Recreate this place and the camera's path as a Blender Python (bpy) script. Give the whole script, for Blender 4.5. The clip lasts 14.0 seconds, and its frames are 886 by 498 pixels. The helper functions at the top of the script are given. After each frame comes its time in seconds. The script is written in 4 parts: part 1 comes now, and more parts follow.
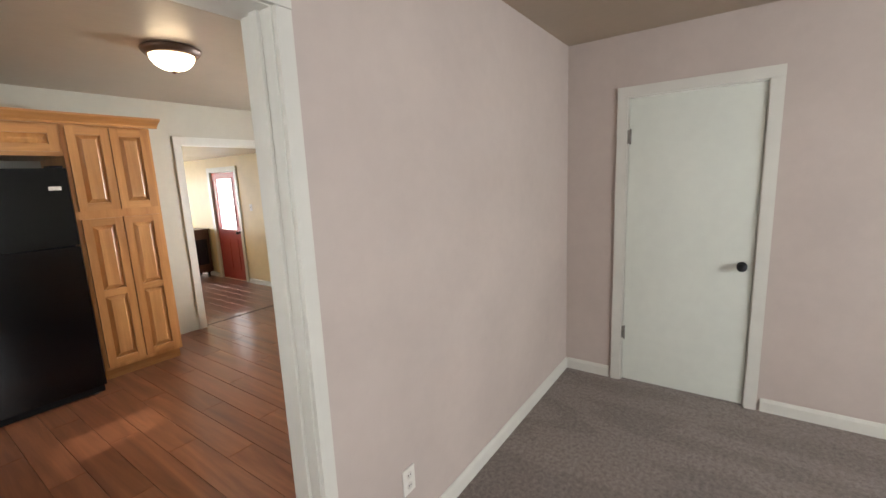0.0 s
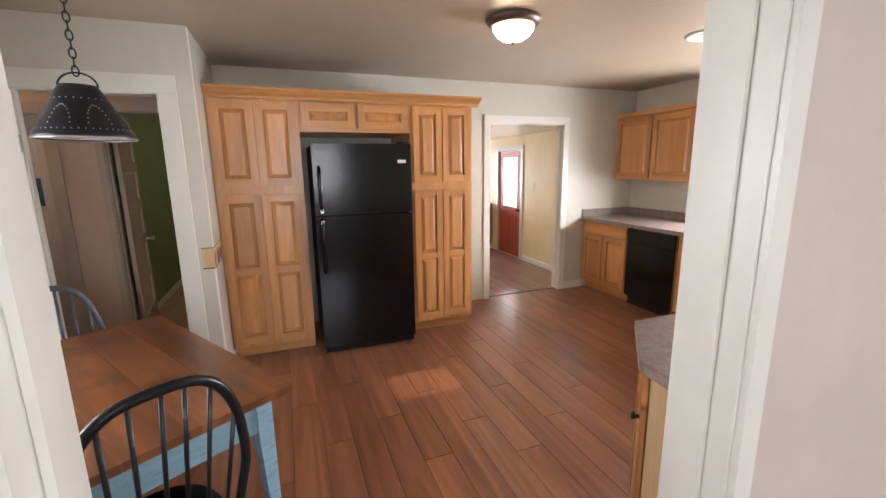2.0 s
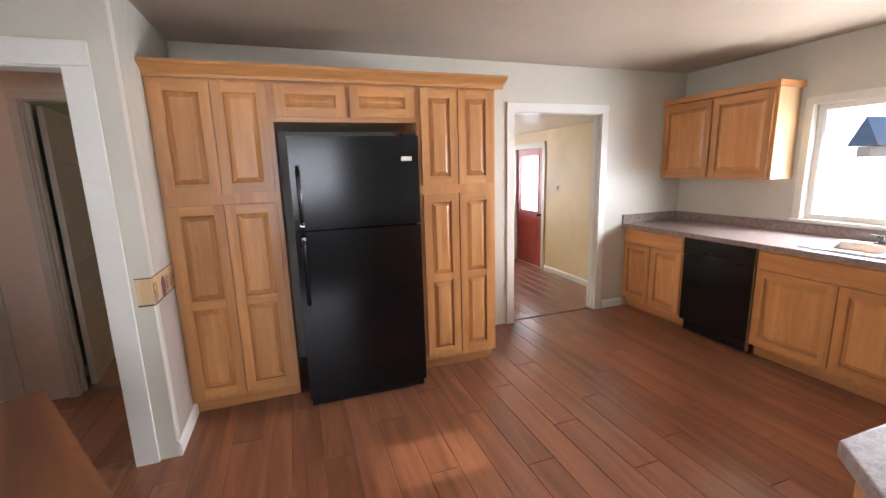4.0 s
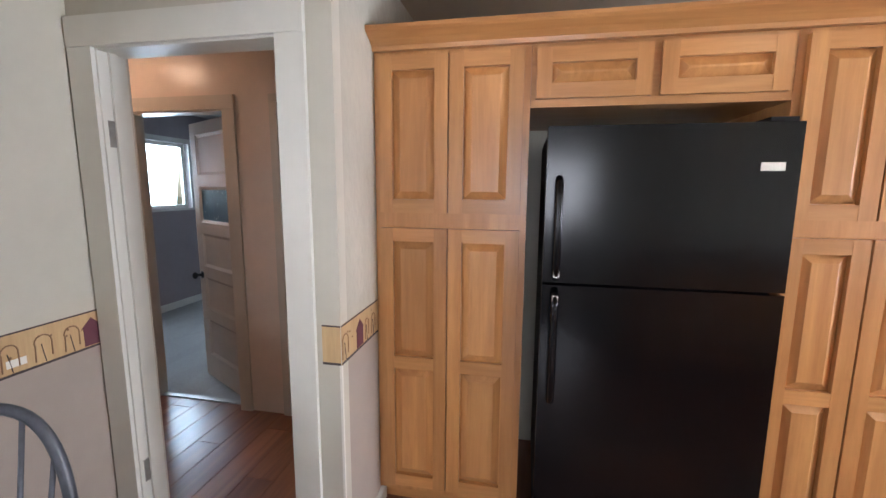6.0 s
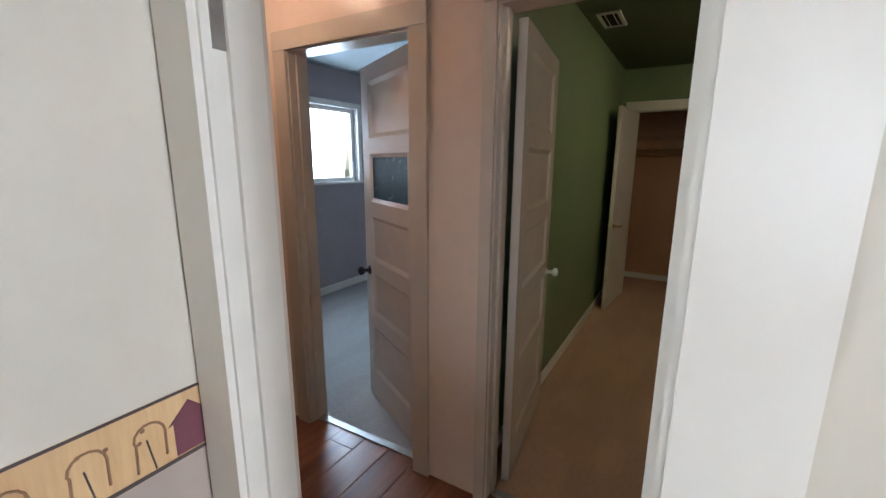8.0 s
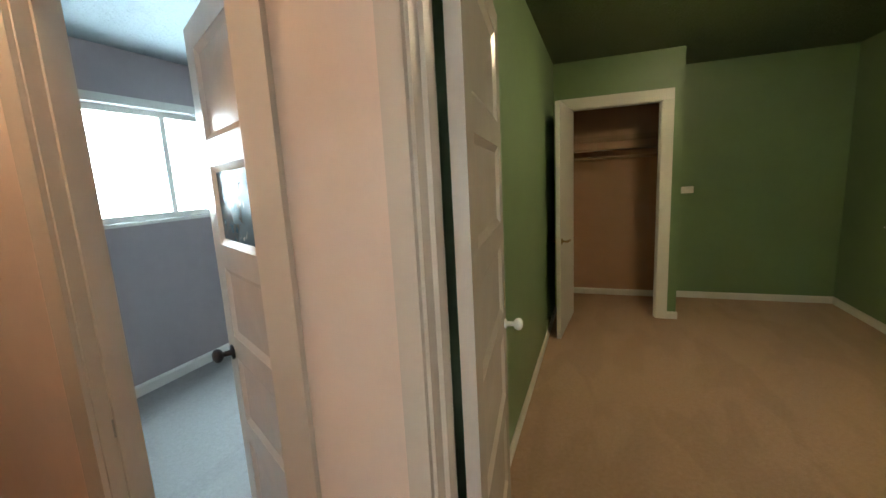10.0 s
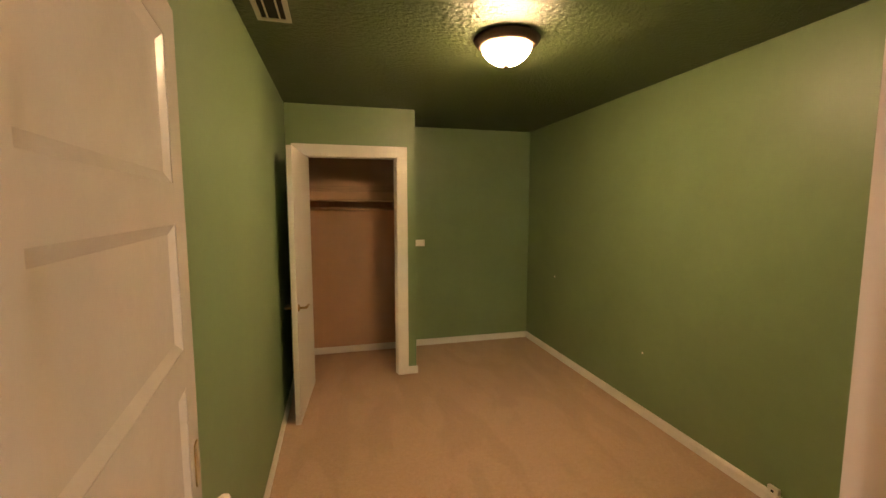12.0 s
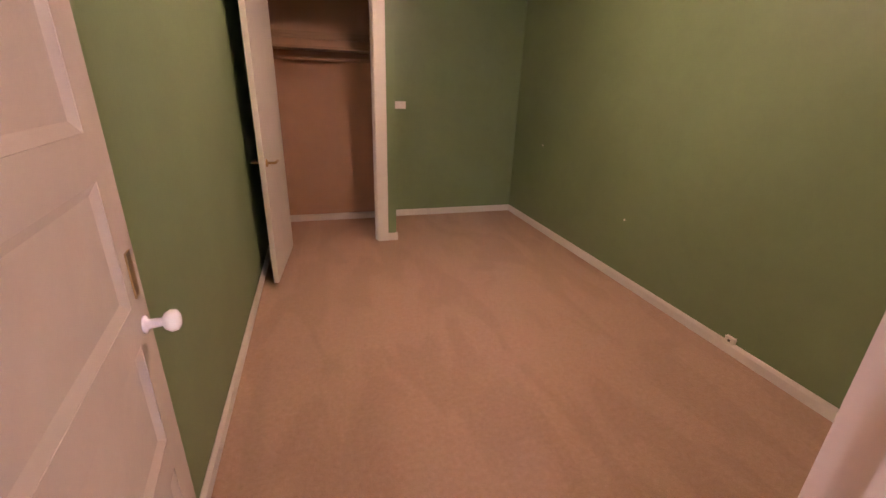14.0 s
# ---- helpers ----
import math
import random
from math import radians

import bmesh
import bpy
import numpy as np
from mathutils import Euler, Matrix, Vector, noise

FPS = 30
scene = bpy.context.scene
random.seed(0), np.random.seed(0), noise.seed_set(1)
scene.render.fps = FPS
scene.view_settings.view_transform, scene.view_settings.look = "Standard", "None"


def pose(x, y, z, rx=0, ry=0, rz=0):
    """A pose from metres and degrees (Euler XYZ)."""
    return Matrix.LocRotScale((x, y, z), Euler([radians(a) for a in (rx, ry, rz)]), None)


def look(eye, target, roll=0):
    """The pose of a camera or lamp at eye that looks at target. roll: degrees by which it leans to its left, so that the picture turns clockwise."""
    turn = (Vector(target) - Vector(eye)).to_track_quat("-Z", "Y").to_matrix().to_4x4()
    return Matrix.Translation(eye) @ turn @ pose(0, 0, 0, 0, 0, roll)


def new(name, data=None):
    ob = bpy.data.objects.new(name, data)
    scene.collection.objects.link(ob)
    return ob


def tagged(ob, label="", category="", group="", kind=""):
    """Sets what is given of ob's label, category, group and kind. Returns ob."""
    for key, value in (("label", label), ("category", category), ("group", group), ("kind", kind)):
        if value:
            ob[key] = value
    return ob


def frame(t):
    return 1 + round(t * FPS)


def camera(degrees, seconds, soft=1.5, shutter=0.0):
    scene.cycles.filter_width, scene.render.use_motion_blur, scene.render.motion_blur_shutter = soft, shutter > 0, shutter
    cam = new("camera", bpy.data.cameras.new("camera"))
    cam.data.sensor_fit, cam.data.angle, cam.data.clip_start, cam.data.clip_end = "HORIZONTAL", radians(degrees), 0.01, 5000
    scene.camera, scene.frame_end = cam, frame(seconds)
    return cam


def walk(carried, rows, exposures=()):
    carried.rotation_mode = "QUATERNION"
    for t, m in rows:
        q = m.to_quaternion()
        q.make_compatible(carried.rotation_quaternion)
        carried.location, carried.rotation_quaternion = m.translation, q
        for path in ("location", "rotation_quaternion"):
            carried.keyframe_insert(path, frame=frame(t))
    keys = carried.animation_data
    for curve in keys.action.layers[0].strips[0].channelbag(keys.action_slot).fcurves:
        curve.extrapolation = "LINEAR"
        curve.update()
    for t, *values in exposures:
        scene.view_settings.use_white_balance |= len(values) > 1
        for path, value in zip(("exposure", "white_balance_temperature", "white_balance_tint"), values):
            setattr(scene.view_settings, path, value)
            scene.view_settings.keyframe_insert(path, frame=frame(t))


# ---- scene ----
cam = camera(93.5, 14.0)
PATH = [
    (0, (2.144, 0.804, 1.56), (3.753, 1.943, 1.22), -2.5),
    (0.5, (2.106, 0.907, 1.564), (3.414, 2.38, 1.219), -1.8),
    (1, (2.11, 1.048, 1.577), (3.174, 2.707, 1.237), -1.1),
    (1.5, (2.079, 1.236, 1.556), (2.935, 3.01, 1.208), -0.9),
    (1.6, (2.083, 1.274, 1.534), (2.946, 3.043, 1.179), -0.2),
    (2, (2.094, 1.367, 1.555), (2.784, 3.203, 1.165), -0.8),
    (2.5, (2.189, 1.557, 1.49), (2.746, 3.399, 0.942), -0.9),
    (3, (2.229, 1.703, 1.427), (2.789, 3.497, 0.741), -0.7),
    (3.2, (2.244, 1.791, 1.447), (2.89, 3.574, 0.814), -0.4),
    (5.3, (2.421, 2.788, 1.564), (2.823, 4.737, 1.368), -0.1),
    (5.5, (2.364, 2.917, 1.548), (2.539, 4.897, 1.329), -0.3),
    (6, (2.241, 3.23, 1.521), (1.861, 5.173, 1.234), 0.4),
    (6.5, (2.058, 3.521, 1.523), (1.211, 5.298, 1.17), 1.5),
    (7, (1.786, 3.791, 1.506), (0.824, 5.491, 1.077), 2.4),
    (7.2, (1.695, 3.874, 1.504), (0.693, 5.549, 1.067), 2.0),
    (9.3, (1.079, 4.637, 1.443), (0.18, 6.387, 1.084), -3.0),
    (9.5, (1.06, 4.74, 1.442), (0.176, 6.499, 1.089), -3.4),
    (10, (1.06, 4.908, 1.442), (0.363, 6.752, 1.107), -3.1),
    (10.5, (1.028, 5.074, 1.482), (0.673, 7.021, 1.196), -1.8),
    (11, (1.0, 5.249, 1.543), (1.048, 7.233, 1.293), -1.5),
    (11.5, (1.023, 5.334, 1.558), (1.364, 7.292, 1.329), -0.2),
    (12, (1.05, 5.429, 1.577), (1.542, 7.357, 1.378), 0.0),
    (12.5, (1.072, 5.529, 1.597), (1.699, 7.422, 1.433), 0.1),
    (13, (1.093, 5.532, 1.635), (1.834, 7.387, 1.535), 0.3),
    (13.5, (1.085, 5.577, 1.532), (1.787, 7.403, 1.117), 1.2),
    (14, (1.108, 5.535, 1.361), (1.647, 7.32, 0.639), 1.9),
]
EXPOSURES = [
    (0.0, -0.15, 6600, 11),
    (1.0, 0.05, 6600, 14),
    (3.0, 0.25, 6250, 18),
    (5.5, 0.3, 6050, 16),
    (7.2, 0.3, 6050, 16),
    (9.4, 1.55, 5450, 4),
    (10.5, 1.6, 8200, 2),
    (11.0, 1.85, 10000, 10),
    (11.5, 2.15, 9700, 16),
    (12.3, 2.35, 7700, 30),
    (13.0, 2.4, 6700, 50),
    (14.0, 2.45, 6600, 56),
]
walk(cam, [(t, look(eye, target, roll)) for t, eye, target, roll in PATH], EXPOSURES)

# ---- world and daylight ----
SUN_DIR = Vector((-0.92, 0.0, -0.392)).normalized()
world = bpy.data.worlds.new("sky")
scene.world = world
world.use_nodes = True
wn = world.node_tree
sky = wn.nodes.new("ShaderNodeTexSky")
sky.sky_type = "NISHITA"
sky.sun_disc = False
sky.sun_elevation = math.asin(-SUN_DIR.z)
sky.sun_rotation = math.atan2(-SUN_DIR.x, -SUN_DIR.y)
wn.nodes["Background"].inputs["Strength"].default_value = 0.15
wn.links.new(sky.outputs["Color"], wn.nodes["Background"].inputs["Color"])
sun = new("sun", bpy.data.lights.new("sun", "SUN"))
sun.data.energy, sun.data.angle, sun.data.color = 5.0, radians(0.3), (1.0, 0.90, 0.74)
sun.matrix_world = look((20, 4, 9), Vector((20, 4, 9)) + SUN_DIR)


def window_light(name, at, toward, w, h, watts, color=(0.93, 0.97, 1.0)):
    """An area lamp at a window's opening, in place of its daylight."""
    lamp = new(name, bpy.data.lights.new(name, "AREA"))
    lamp.data.shape, lamp.data.size, lamp.data.size_y = "RECTANGLE", w, h
    lamp.data.energy, lamp.data.color = watts, color
    lamp.matrix_world = look(at, Vector(at) + Vector(toward))
    return lamp


window_light("window_light_kitchen", (6.50, 3.78, 1.28), (-1, 0, -0.22), 1.3, 0.5, 160)
# added fill for the kitchen, from an assumed window out of view
window_light("fill_light_dining", (0.40, 2.85, 1.50), (1, 0, -0.1), 1.1, 1.1, 34)
window_light("window_light_office", (2.9, -2.12, 1.50), (0.1, 1, -0.1), 2.2, 1.2, 110)
window_light("window_light_living", (4.6, 12.08, 1.22), (0, -1, -0.15), 1.2, 1.1, 110)
window_light("window_light_small_bedroom", (-2.20, 7.30, 1.65), (1, 0, -0.15), 1.3, 0.8, 46, (0.66, 0.86, 1.0))

# ---- materials ----
def nodes_of(name):
    m = bpy.data.materials.new(name)
    m.use_nodes = True
    return m, m.node_tree, m.node_tree.nodes["Principled BSDF"]


def coords(nt, scale, rot=(0, 0, 0)):
    tc = nt.nodes.new("ShaderNodeTexCoord")
    mp = nt.nodes.new("ShaderNodeMapping")
    mp.inputs["Scale"].default_value = scale
    mp.inputs["Rotation"].default_value = rot
    nt.links.new(tc.outputs["Object"], mp.inputs["Vector"])
    return mp.outputs["Vector"]


def noise_tex(nt, vec, scale, detail=4.0, rough=0.55, distort=0.0):
    n = nt.nodes.new("ShaderNodeTexNoise")
    n.inputs["Scale"].default_value, n.inputs["Detail"].default_value = scale, detail
    n.inputs["Roughness"].default_value, n.inputs["Distortion"].default_value = rough, distort
    nt.links.new(vec, n.inputs["Vector"])
    return n.outputs["Fac"]


def ramp(nt, fac, stops):
    r = nt.nodes.new("ShaderNodeValToRGB")
    while len(r.color_ramp.elements) < len(stops):
        r.color_ramp.elements.new(0.5)
    for e, (p, c) in zip(r.color_ramp.elements, stops):
        e.position, e.color = p, (*c, 1)
    nt.links.new(fac, r.inputs["Fac"])
    return r.outputs["Color"]


def mix(nt, a, b, fac, mode="MIX"):
    m = nt.nodes.new("ShaderNodeMix")
    m.data_type, m.blend_type = "RGBA", mode
    for sock, v in ((m.inputs["Factor"], fac), (m.inputs["A"], a), (m.inputs["B"], b)):
        if isinstance(v, (int, float)):
            sock.default_value = v
        elif isinstance(v, tuple):
            sock.default_value = (*v, 1)
        else:
            nt.links.new(v, sock)
    return m.outputs["Result"]


def bump(nt, bsdf, fac, strength, dist):
    b = nt.nodes.new("ShaderNodeBump")
    b.inputs["Strength"].default_value, b.inputs["Distance"].default_value = strength, dist
    nt.links.new(fac, b.inputs["Height"])
    nt.links.new(b.outputs["Normal"], bsdf.inputs["Normal"])


def dim(c, k):
    return tuple(min(1.0, v * k) for v in c)


def paint(name, color, rough=0.6, grain=180.0, depth=0.0006, blotch=0.06, strength=0.35, spec=0.4):
    """Painted plaster or wood: soft blotches, fine roller grain."""
    m, nt, b = nodes_of(name)
    v = coords(nt, (1, 1, 1))
    big = noise_tex(nt, v, 1.7, 5)
    mid = noise_tex(nt, v, 14, 4)
    c = ramp(nt, big, [(0.3, dim(color, 1 - blotch)), (0.7, dim(color, 1 + blotch))])
    c = mix(nt, c, ramp(nt, mid, [(0.35, (0.94, 0.94, 0.94)), (0.65, (1, 1, 1))]), 0.5, "MULTIPLY")
    nt.links.new(c, b.inputs["Base Color"])
    b.inputs["Roughness"].default_value = rough
    b.inputs["Specular IOR Level"].default_value = spec
    bump(nt, b, noise_tex(nt, v, grain, 3), strength, depth)
    return m


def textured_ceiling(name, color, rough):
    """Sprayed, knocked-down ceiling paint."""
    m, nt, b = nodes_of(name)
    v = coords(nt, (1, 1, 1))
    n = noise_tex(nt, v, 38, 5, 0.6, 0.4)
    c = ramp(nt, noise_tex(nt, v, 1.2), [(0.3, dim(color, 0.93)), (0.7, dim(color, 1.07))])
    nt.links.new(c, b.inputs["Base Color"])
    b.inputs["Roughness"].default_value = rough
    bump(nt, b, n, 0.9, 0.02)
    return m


def wood(name, light, dark, rough=0.4, axis="z", grain=1.0, coat=0.0, random_tint=0.25, knots=False, relief=0.25, coat_rough=0.25):
    """Grain runs along the axis; each board takes its own tone."""
    m, nt, b = nodes_of(name)
    s = {"x": (1.2, 16, 16), "y": (16, 1.2, 16), "z": (16, 16, 1.2)}[axis]
    tc = nt.nodes.new("ShaderNodeTexCoord")
    oi = nt.nodes.new("ShaderNodeObjectInfo")
    off = nt.nodes.new("ShaderNodeVectorMath")
    off.operation = "MULTIPLY_ADD"
    comb = nt.nodes.new("ShaderNodeCombineXYZ")
    for k in ("X", "Y", "Z"):
        nt.links.new(oi.outputs["Random"], comb.inputs[k])
    nt.links.new(comb.outputs[0], off.inputs[0])
    off.inputs[1].default_value = (7.3, 5.1, 9.7)
    nt.links.new(tc.outputs["Object"], off.inputs[2])
    mp = nt.nodes.new("ShaderNodeMapping")
    mp.inputs["Scale"].default_value = tuple(v * grain for v in s)
    nt.links.new(off.outputs[0], mp.inputs["Vector"])
    v = mp.outputs["Vector"]
    g = noise_tex(nt, v, 1.0, 6, 0.6, 0.7)
    fine = noise_tex(nt, v, 6.0, 4, 0.7)
    c = ramp(nt, g, [(0.28, dark), (0.5, tuple((p + q) / 2 for p, q in zip(light, dark))), (0.68, light)])
    c = mix(nt, c, ramp(nt, fine, [(0.3, (0.8, 0.76, 0.72)), (0.6, (1, 1, 1))]), 0.55, "MULTIPLY")
    tint = ramp(nt, oi.outputs["Random"], [(0, (1 - random_tint,) * 3), (1, (1, 1, 1))])
    c = mix(nt, c, tint, 1.0, "MULTIPLY")
    if knots:
        kn = noise_tex(nt, off.outputs[0], 5.0, 2, 0.4)
        c = mix(nt, c, ramp(nt, kn, [(0.28, (0.35, 0.28, 0.24)), (0.42, (1, 1, 1))]), 0.8, "MULTIPLY")
    nt.links.new(c, b.inputs["Base Color"])
    r = nt.nodes.new("ShaderNodeMapRange")
    r.inputs["To Min"].default_value, r.inputs["To Max"].default_value = rough * 0.8, rough * 1.25
    nt.links.new(fine, r.inputs["Value"])
    nt.links.new(r.outputs["Result"], b.inputs["Roughness"])
    b.inputs["Coat Weight"].default_value = coat
    b.inputs["Coat Roughness"].default_value = coat_rough
    bump(nt, b, fine, relief, 0.0008)
    return m


def carpet(name, a, c2, tracks=0.12):
    m, nt, b = nodes_of(name)
    v = coords(nt, (1, 1, 1))
    tuft = noise_tex(nt, v, 260, 3, 0.7)
    clump = noise_tex(nt, v, 45, 5, 0.7)
    broad = noise_tex(nt, coords(nt, (2.6, 0.9, 1), (0, 0, 0.25)), 1.6, 2, 0.5, 0.6)
    c = ramp(nt, clump, [(0.3, c2), (0.7, a)])
    c = mix(nt, c, ramp(nt, tuft, [(0.3, (0.62, 0.6, 0.58)), (0.65, (1, 1, 1))]), 0.7, "MULTIPLY")
    c = mix(nt, c, ramp(nt, broad, [(0.44, (1 - tracks,) * 3), (0.52, (1 + tracks * 0.3,) * 3)]), 1.0, "MULTIPLY")
    nt.links.new(c, b.inputs["Base Color"])
    b.inputs["Roughness"].default_value = 0.95
    b.inputs["Specular IOR Level"].default_value = 0.1
    b.inputs["Sheen Weight"].default_value = 0.15
    bump(nt, b, mix(nt, tuft, clump, 0.5), 0.9, 0.006)
    return m


def plain(name, color, rough=0.4, metal=0.0, var=0.12, scale=25.0, coat=0.0, spec=0.5):
    m, nt, b = nodes_of(name)
    v = coords(nt, (1, 1, 1))
    n = noise_tex(nt, v, scale, 4)
    nt.links.new(ramp(nt, n, [(0.3, dim(color, 1 - var)), (0.7, dim(color, 1 + var))]), b.inputs["Base Color"])
    r = nt.nodes.new("ShaderNodeMapRange")
    r.inputs["To Min"].default_value, r.inputs["To Max"].default_value = rough * 0.8, min(1, rough * 1.25)
    nt.links.new(n, r.inputs["Value"])
    nt.links.new(r.outputs["Result"], b.inputs["Roughness"])
    b.inputs["Metallic"].default_value = metal
    b.inputs["Specular IOR Level"].default_value = spec
    b.inputs["Coat Weight"].default_value = coat
    return m


def glowing(name, color, strength):
    m, nt, b = nodes_of(name)
    b.inputs["Base Color"].default_value = (*color, 1)
    b.inputs["Emission Color"].default_value = (*color, 1)
    b.inputs["Emission Strength"].default_value = strength
    return m


def glass_pane(name, tint=(1, 1, 1), rough=0.0):
    m, nt, b = nodes_of(name)
    b.inputs["Base Color"].default_value = (*tint, 1)
    b.inputs["Transmission Weight"].default_value = 1.0
    b.inputs["Roughness"].default_value = rough
    b.inputs["IOR"].default_value = 1.45
    return m


def worn_paint(name, color, under):
    m, nt, b = nodes_of(name)
    v = coords(nt, (1, 1, 1))
    n = noise_tex(nt, coords(nt, (3, 3, 14)), 4, 6, 0.7)
    c = ramp(nt, n, [(0.30, under), (0.40, dim(color, 0.8)), (0.7, color)])
    nt.links.new(c, b.inputs["Base Color"])
    b.inputs["Roughness"].default_value = 0.6
    bump(nt, b, noise_tex(nt, v, 60), 0.3, 0.001)
    return m


def speckled_laminate(name):
    m, nt, b = nodes_of(name)
    v = coords(nt, (1, 1, 1))
    vo = nt.nodes.new("ShaderNodeTexVoronoi")
    vo.inputs["Scale"].default_value = 170
    nt.links.new(v, vo.inputs["Vector"])
    c = ramp(nt, vo.outputs["Distance"], [(0.08, (0.15, 0.115, 0.10)), (0.3, (0.25, 0.19, 0.17)), (0.7, (0.29, 0.235, 0.21))])
    c = mix(nt, c, ramp(nt, noise_tex(nt, v, 30, 4, 0.7), [(0.35, (0.55, 0.5, 0.5)), (0.6, (1, 1, 1))]), 0.8, "MULTIPLY")
    nt.links.new(c, b.inputs["Base Color"])
    b.inputs["Roughness"].default_value = 0.28
    return m


M = {}
M["office_wall"] = paint("taupe_wall_paint", (0.52, 0.445, 0.40))
M["kitchen_wall"] = paint("cream_wall_paint", (0.53, 0.505, 0.425), 0.45, blotch=0.04)
M["dado_wall"] = paint("beige_lower_wall_paint", (0.37, 0.31, 0.265), 0.5)
M["gloss_wall"] = paint("glossy_cream_paint", (0.55, 0.525, 0.445), 0.26, grain=14, depth=0.010, strength=0.5, spec=0.6)
M["trim"] = paint("trim_paint", (0.66, 0.65, 0.59), 0.33, grain=50, depth=0.0006, blotch=0.04)
M["old_trim"] = paint("old_trim_paint", (0.60, 0.545, 0.47), 0.26, grain=28, depth=0.0015, blotch=0.07)
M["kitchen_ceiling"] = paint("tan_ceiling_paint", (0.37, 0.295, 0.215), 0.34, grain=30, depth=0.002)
M["hall_wall"] = paint("peach_wall_paint", (0.72, 0.60, 0.51), 0.28, grain=30, depth=0.002)
M["living_wall"] = paint("yellow_wall_paint", (0.74, 0.62, 0.38), 0.5)
M["living_ceiling"] = paint("pale_ceiling_paint", (0.66, 0.60, 0.50), 0.22)
M["green_wall"] = paint("green_wall_paint", (0.160, 0.240, 0.118), 0.44, grain=60, depth=0.0012, blotch=0.07)
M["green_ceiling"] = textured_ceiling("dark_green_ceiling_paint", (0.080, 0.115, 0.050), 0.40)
M["small_ceiling"] = textured_ceiling("grey_teal_ceiling_paint", (0.25, 0.28, 0.285), 0.6)
M["small_wall"] = paint("mauve_grey_wall_paint", (0.33, 0.29, 0.29), 0.6)
M["closet_wall"] = paint("tan_closet_paint", (0.42, 0.26, 0.16), 0.55)
M["office_carpet"] = carpet("grey_brown_carpet", (0.38, 0.325, 0.295), (0.19, 0.155, 0.14), 0.12)
M["green_carpet"] = carpet("beige_carpet", (0.54, 0.37, 0.265), (0.45, 0.295, 0.20), 0.06)
M["small_carpet"] = carpet("pale_carpet", (0.40, 0.39, 0.37), (0.32, 0.31, 0.30), 0.05)
M["plank"] = wood("red_brown_floorboards", (0.38, 0.152, 0.076), (0.145, 0.052, 0.026), 0.30, "y", 0.55, 0.35, 0.20, relief=0.10, coat_rough=0.17)
M["subfloor"] = plain("dark_joint", (0.060, 0.027, 0.017), 0.7)
M["cab"] = wood("honey_oak", (0.66, 0.33, 0.118), (0.44, 0.185, 0.058), 0.34, "z", 0.7, 0.2, 0.24, relief=0.15)
M["cab_x"] = wood("honey_oak_rails", (0.66, 0.33, 0.118), (0.46, 0.195, 0.062), 0.34, "x", 0.7, 0.2, 0.24, relief=0.15)
M["cab_side"] = wood("pale_oak_veneer", (0.60, 0.42, 0.23), (0.50, 0.32, 0.16), 0.4, "z", 0.6, 0.1, 0.1)
M["counter"] = speckled_laminate("speckled_brown_laminate")
M["black"] = plain("black_enamel", (0.0022, 0.0024, 0.0032), 0.17, 0.0, 0.2, 90, spec=0.3)
M["black_soft"] = plain("black_plastic", (0.003, 0.003, 0.004), 0.5, spec=0.25)
M["bronze"] = plain("dark_bronze", (0.11, 0.062, 0.042), 0.42, 0.4)
M["chrome"] = plain("brushed_nickel", (0.55, 0.53, 0.50), 0.25, 1.0, 0.05)
M["hinge"] = plain("grey_hinge_steel", (0.36, 0.35, 0.33), 0.4, 0.9)
M["faucet"] = plain("dull_dark_nickel", (0.16, 0.155, 0.15), 0.35, 0.9)
M["iron"] = plain("black_iron", (0.020, 0.020, 0.024), 0.38, 0.5)
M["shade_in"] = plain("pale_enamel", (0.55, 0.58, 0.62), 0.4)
M["chair"] = plain("black_chair_paint", (0.008, 0.009, 0.011), 0.30, 0.0, 0.3, 40, spec=0.35)
M["chair_blue"] = plain("slate_chair_paint", (0.060, 0.065, 0.080), 0.40, 0.0, 0.3, 40)
M["table_top"] = wood("worn_pine_top", (0.27, 0.096, 0.031), (0.070, 0.022, 0.009), 0.32, "x", 0.45, 0.2, 0.30, knots=True, relief=0.15)
M["table_blue"] = worn_paint("worn_blue_paint", (0.20, 0.34, 0.42), (0.15, 0.10, 0.07))
M["white_plastic"] = plain("white_plastic", (0.74, 0.72, 0.66), 0.4, 0, 0.04)
M["door_white"] = paint("pale_green_white_paint", (0.70, 0.73, 0.66), 0.38, grain=90, depth=0.0004, blotch=0.03)
M["red"] = paint("red_door_paint", (0.36, 0.055, 0.050), 0.4, blotch=0.1)
M["enamel"] = plain("white_sink_enamel", (0.80, 0.80, 0.78), 0.15, 0, 0.03)
M["bowl"] = glowing("lit_frosted_glass", (1.0, 0.78, 0.50), 14.0)
M["bowl_green"] = glowing("lit_frosted_glass_bedroom", (1.0, 0.74, 0.46), 46.0)
M["bowl_hall"] = glowing("lit_hall_glass", (1.0, 0.66, 0.42), 30.0)
M["glass"] = glass_pane("window_glass")
M["blue_glass"] = plain("blue_frosted_panel", (0.055, 0.110, 0.150), 0.25)
# daylight as emission, for the backdrops and the red door's pane
M["bright"] = glowing("daylight_glow", (0.95, 0.98, 1.0), 2.6)
M["paper"] = wood("printed_paper_border", (0.62, 0.43, 0.22), (0.50, 0.32, 0.15), 0.6, "z", 1.0, 0, 0.1)
M["paper_ink"] = plain("printed_brown_ink", (0.24, 0.135, 0.065), 0.6)
M["paper_edge"] = plain("border_edge_line", (0.050, 0.035, 0.035), 0.6)
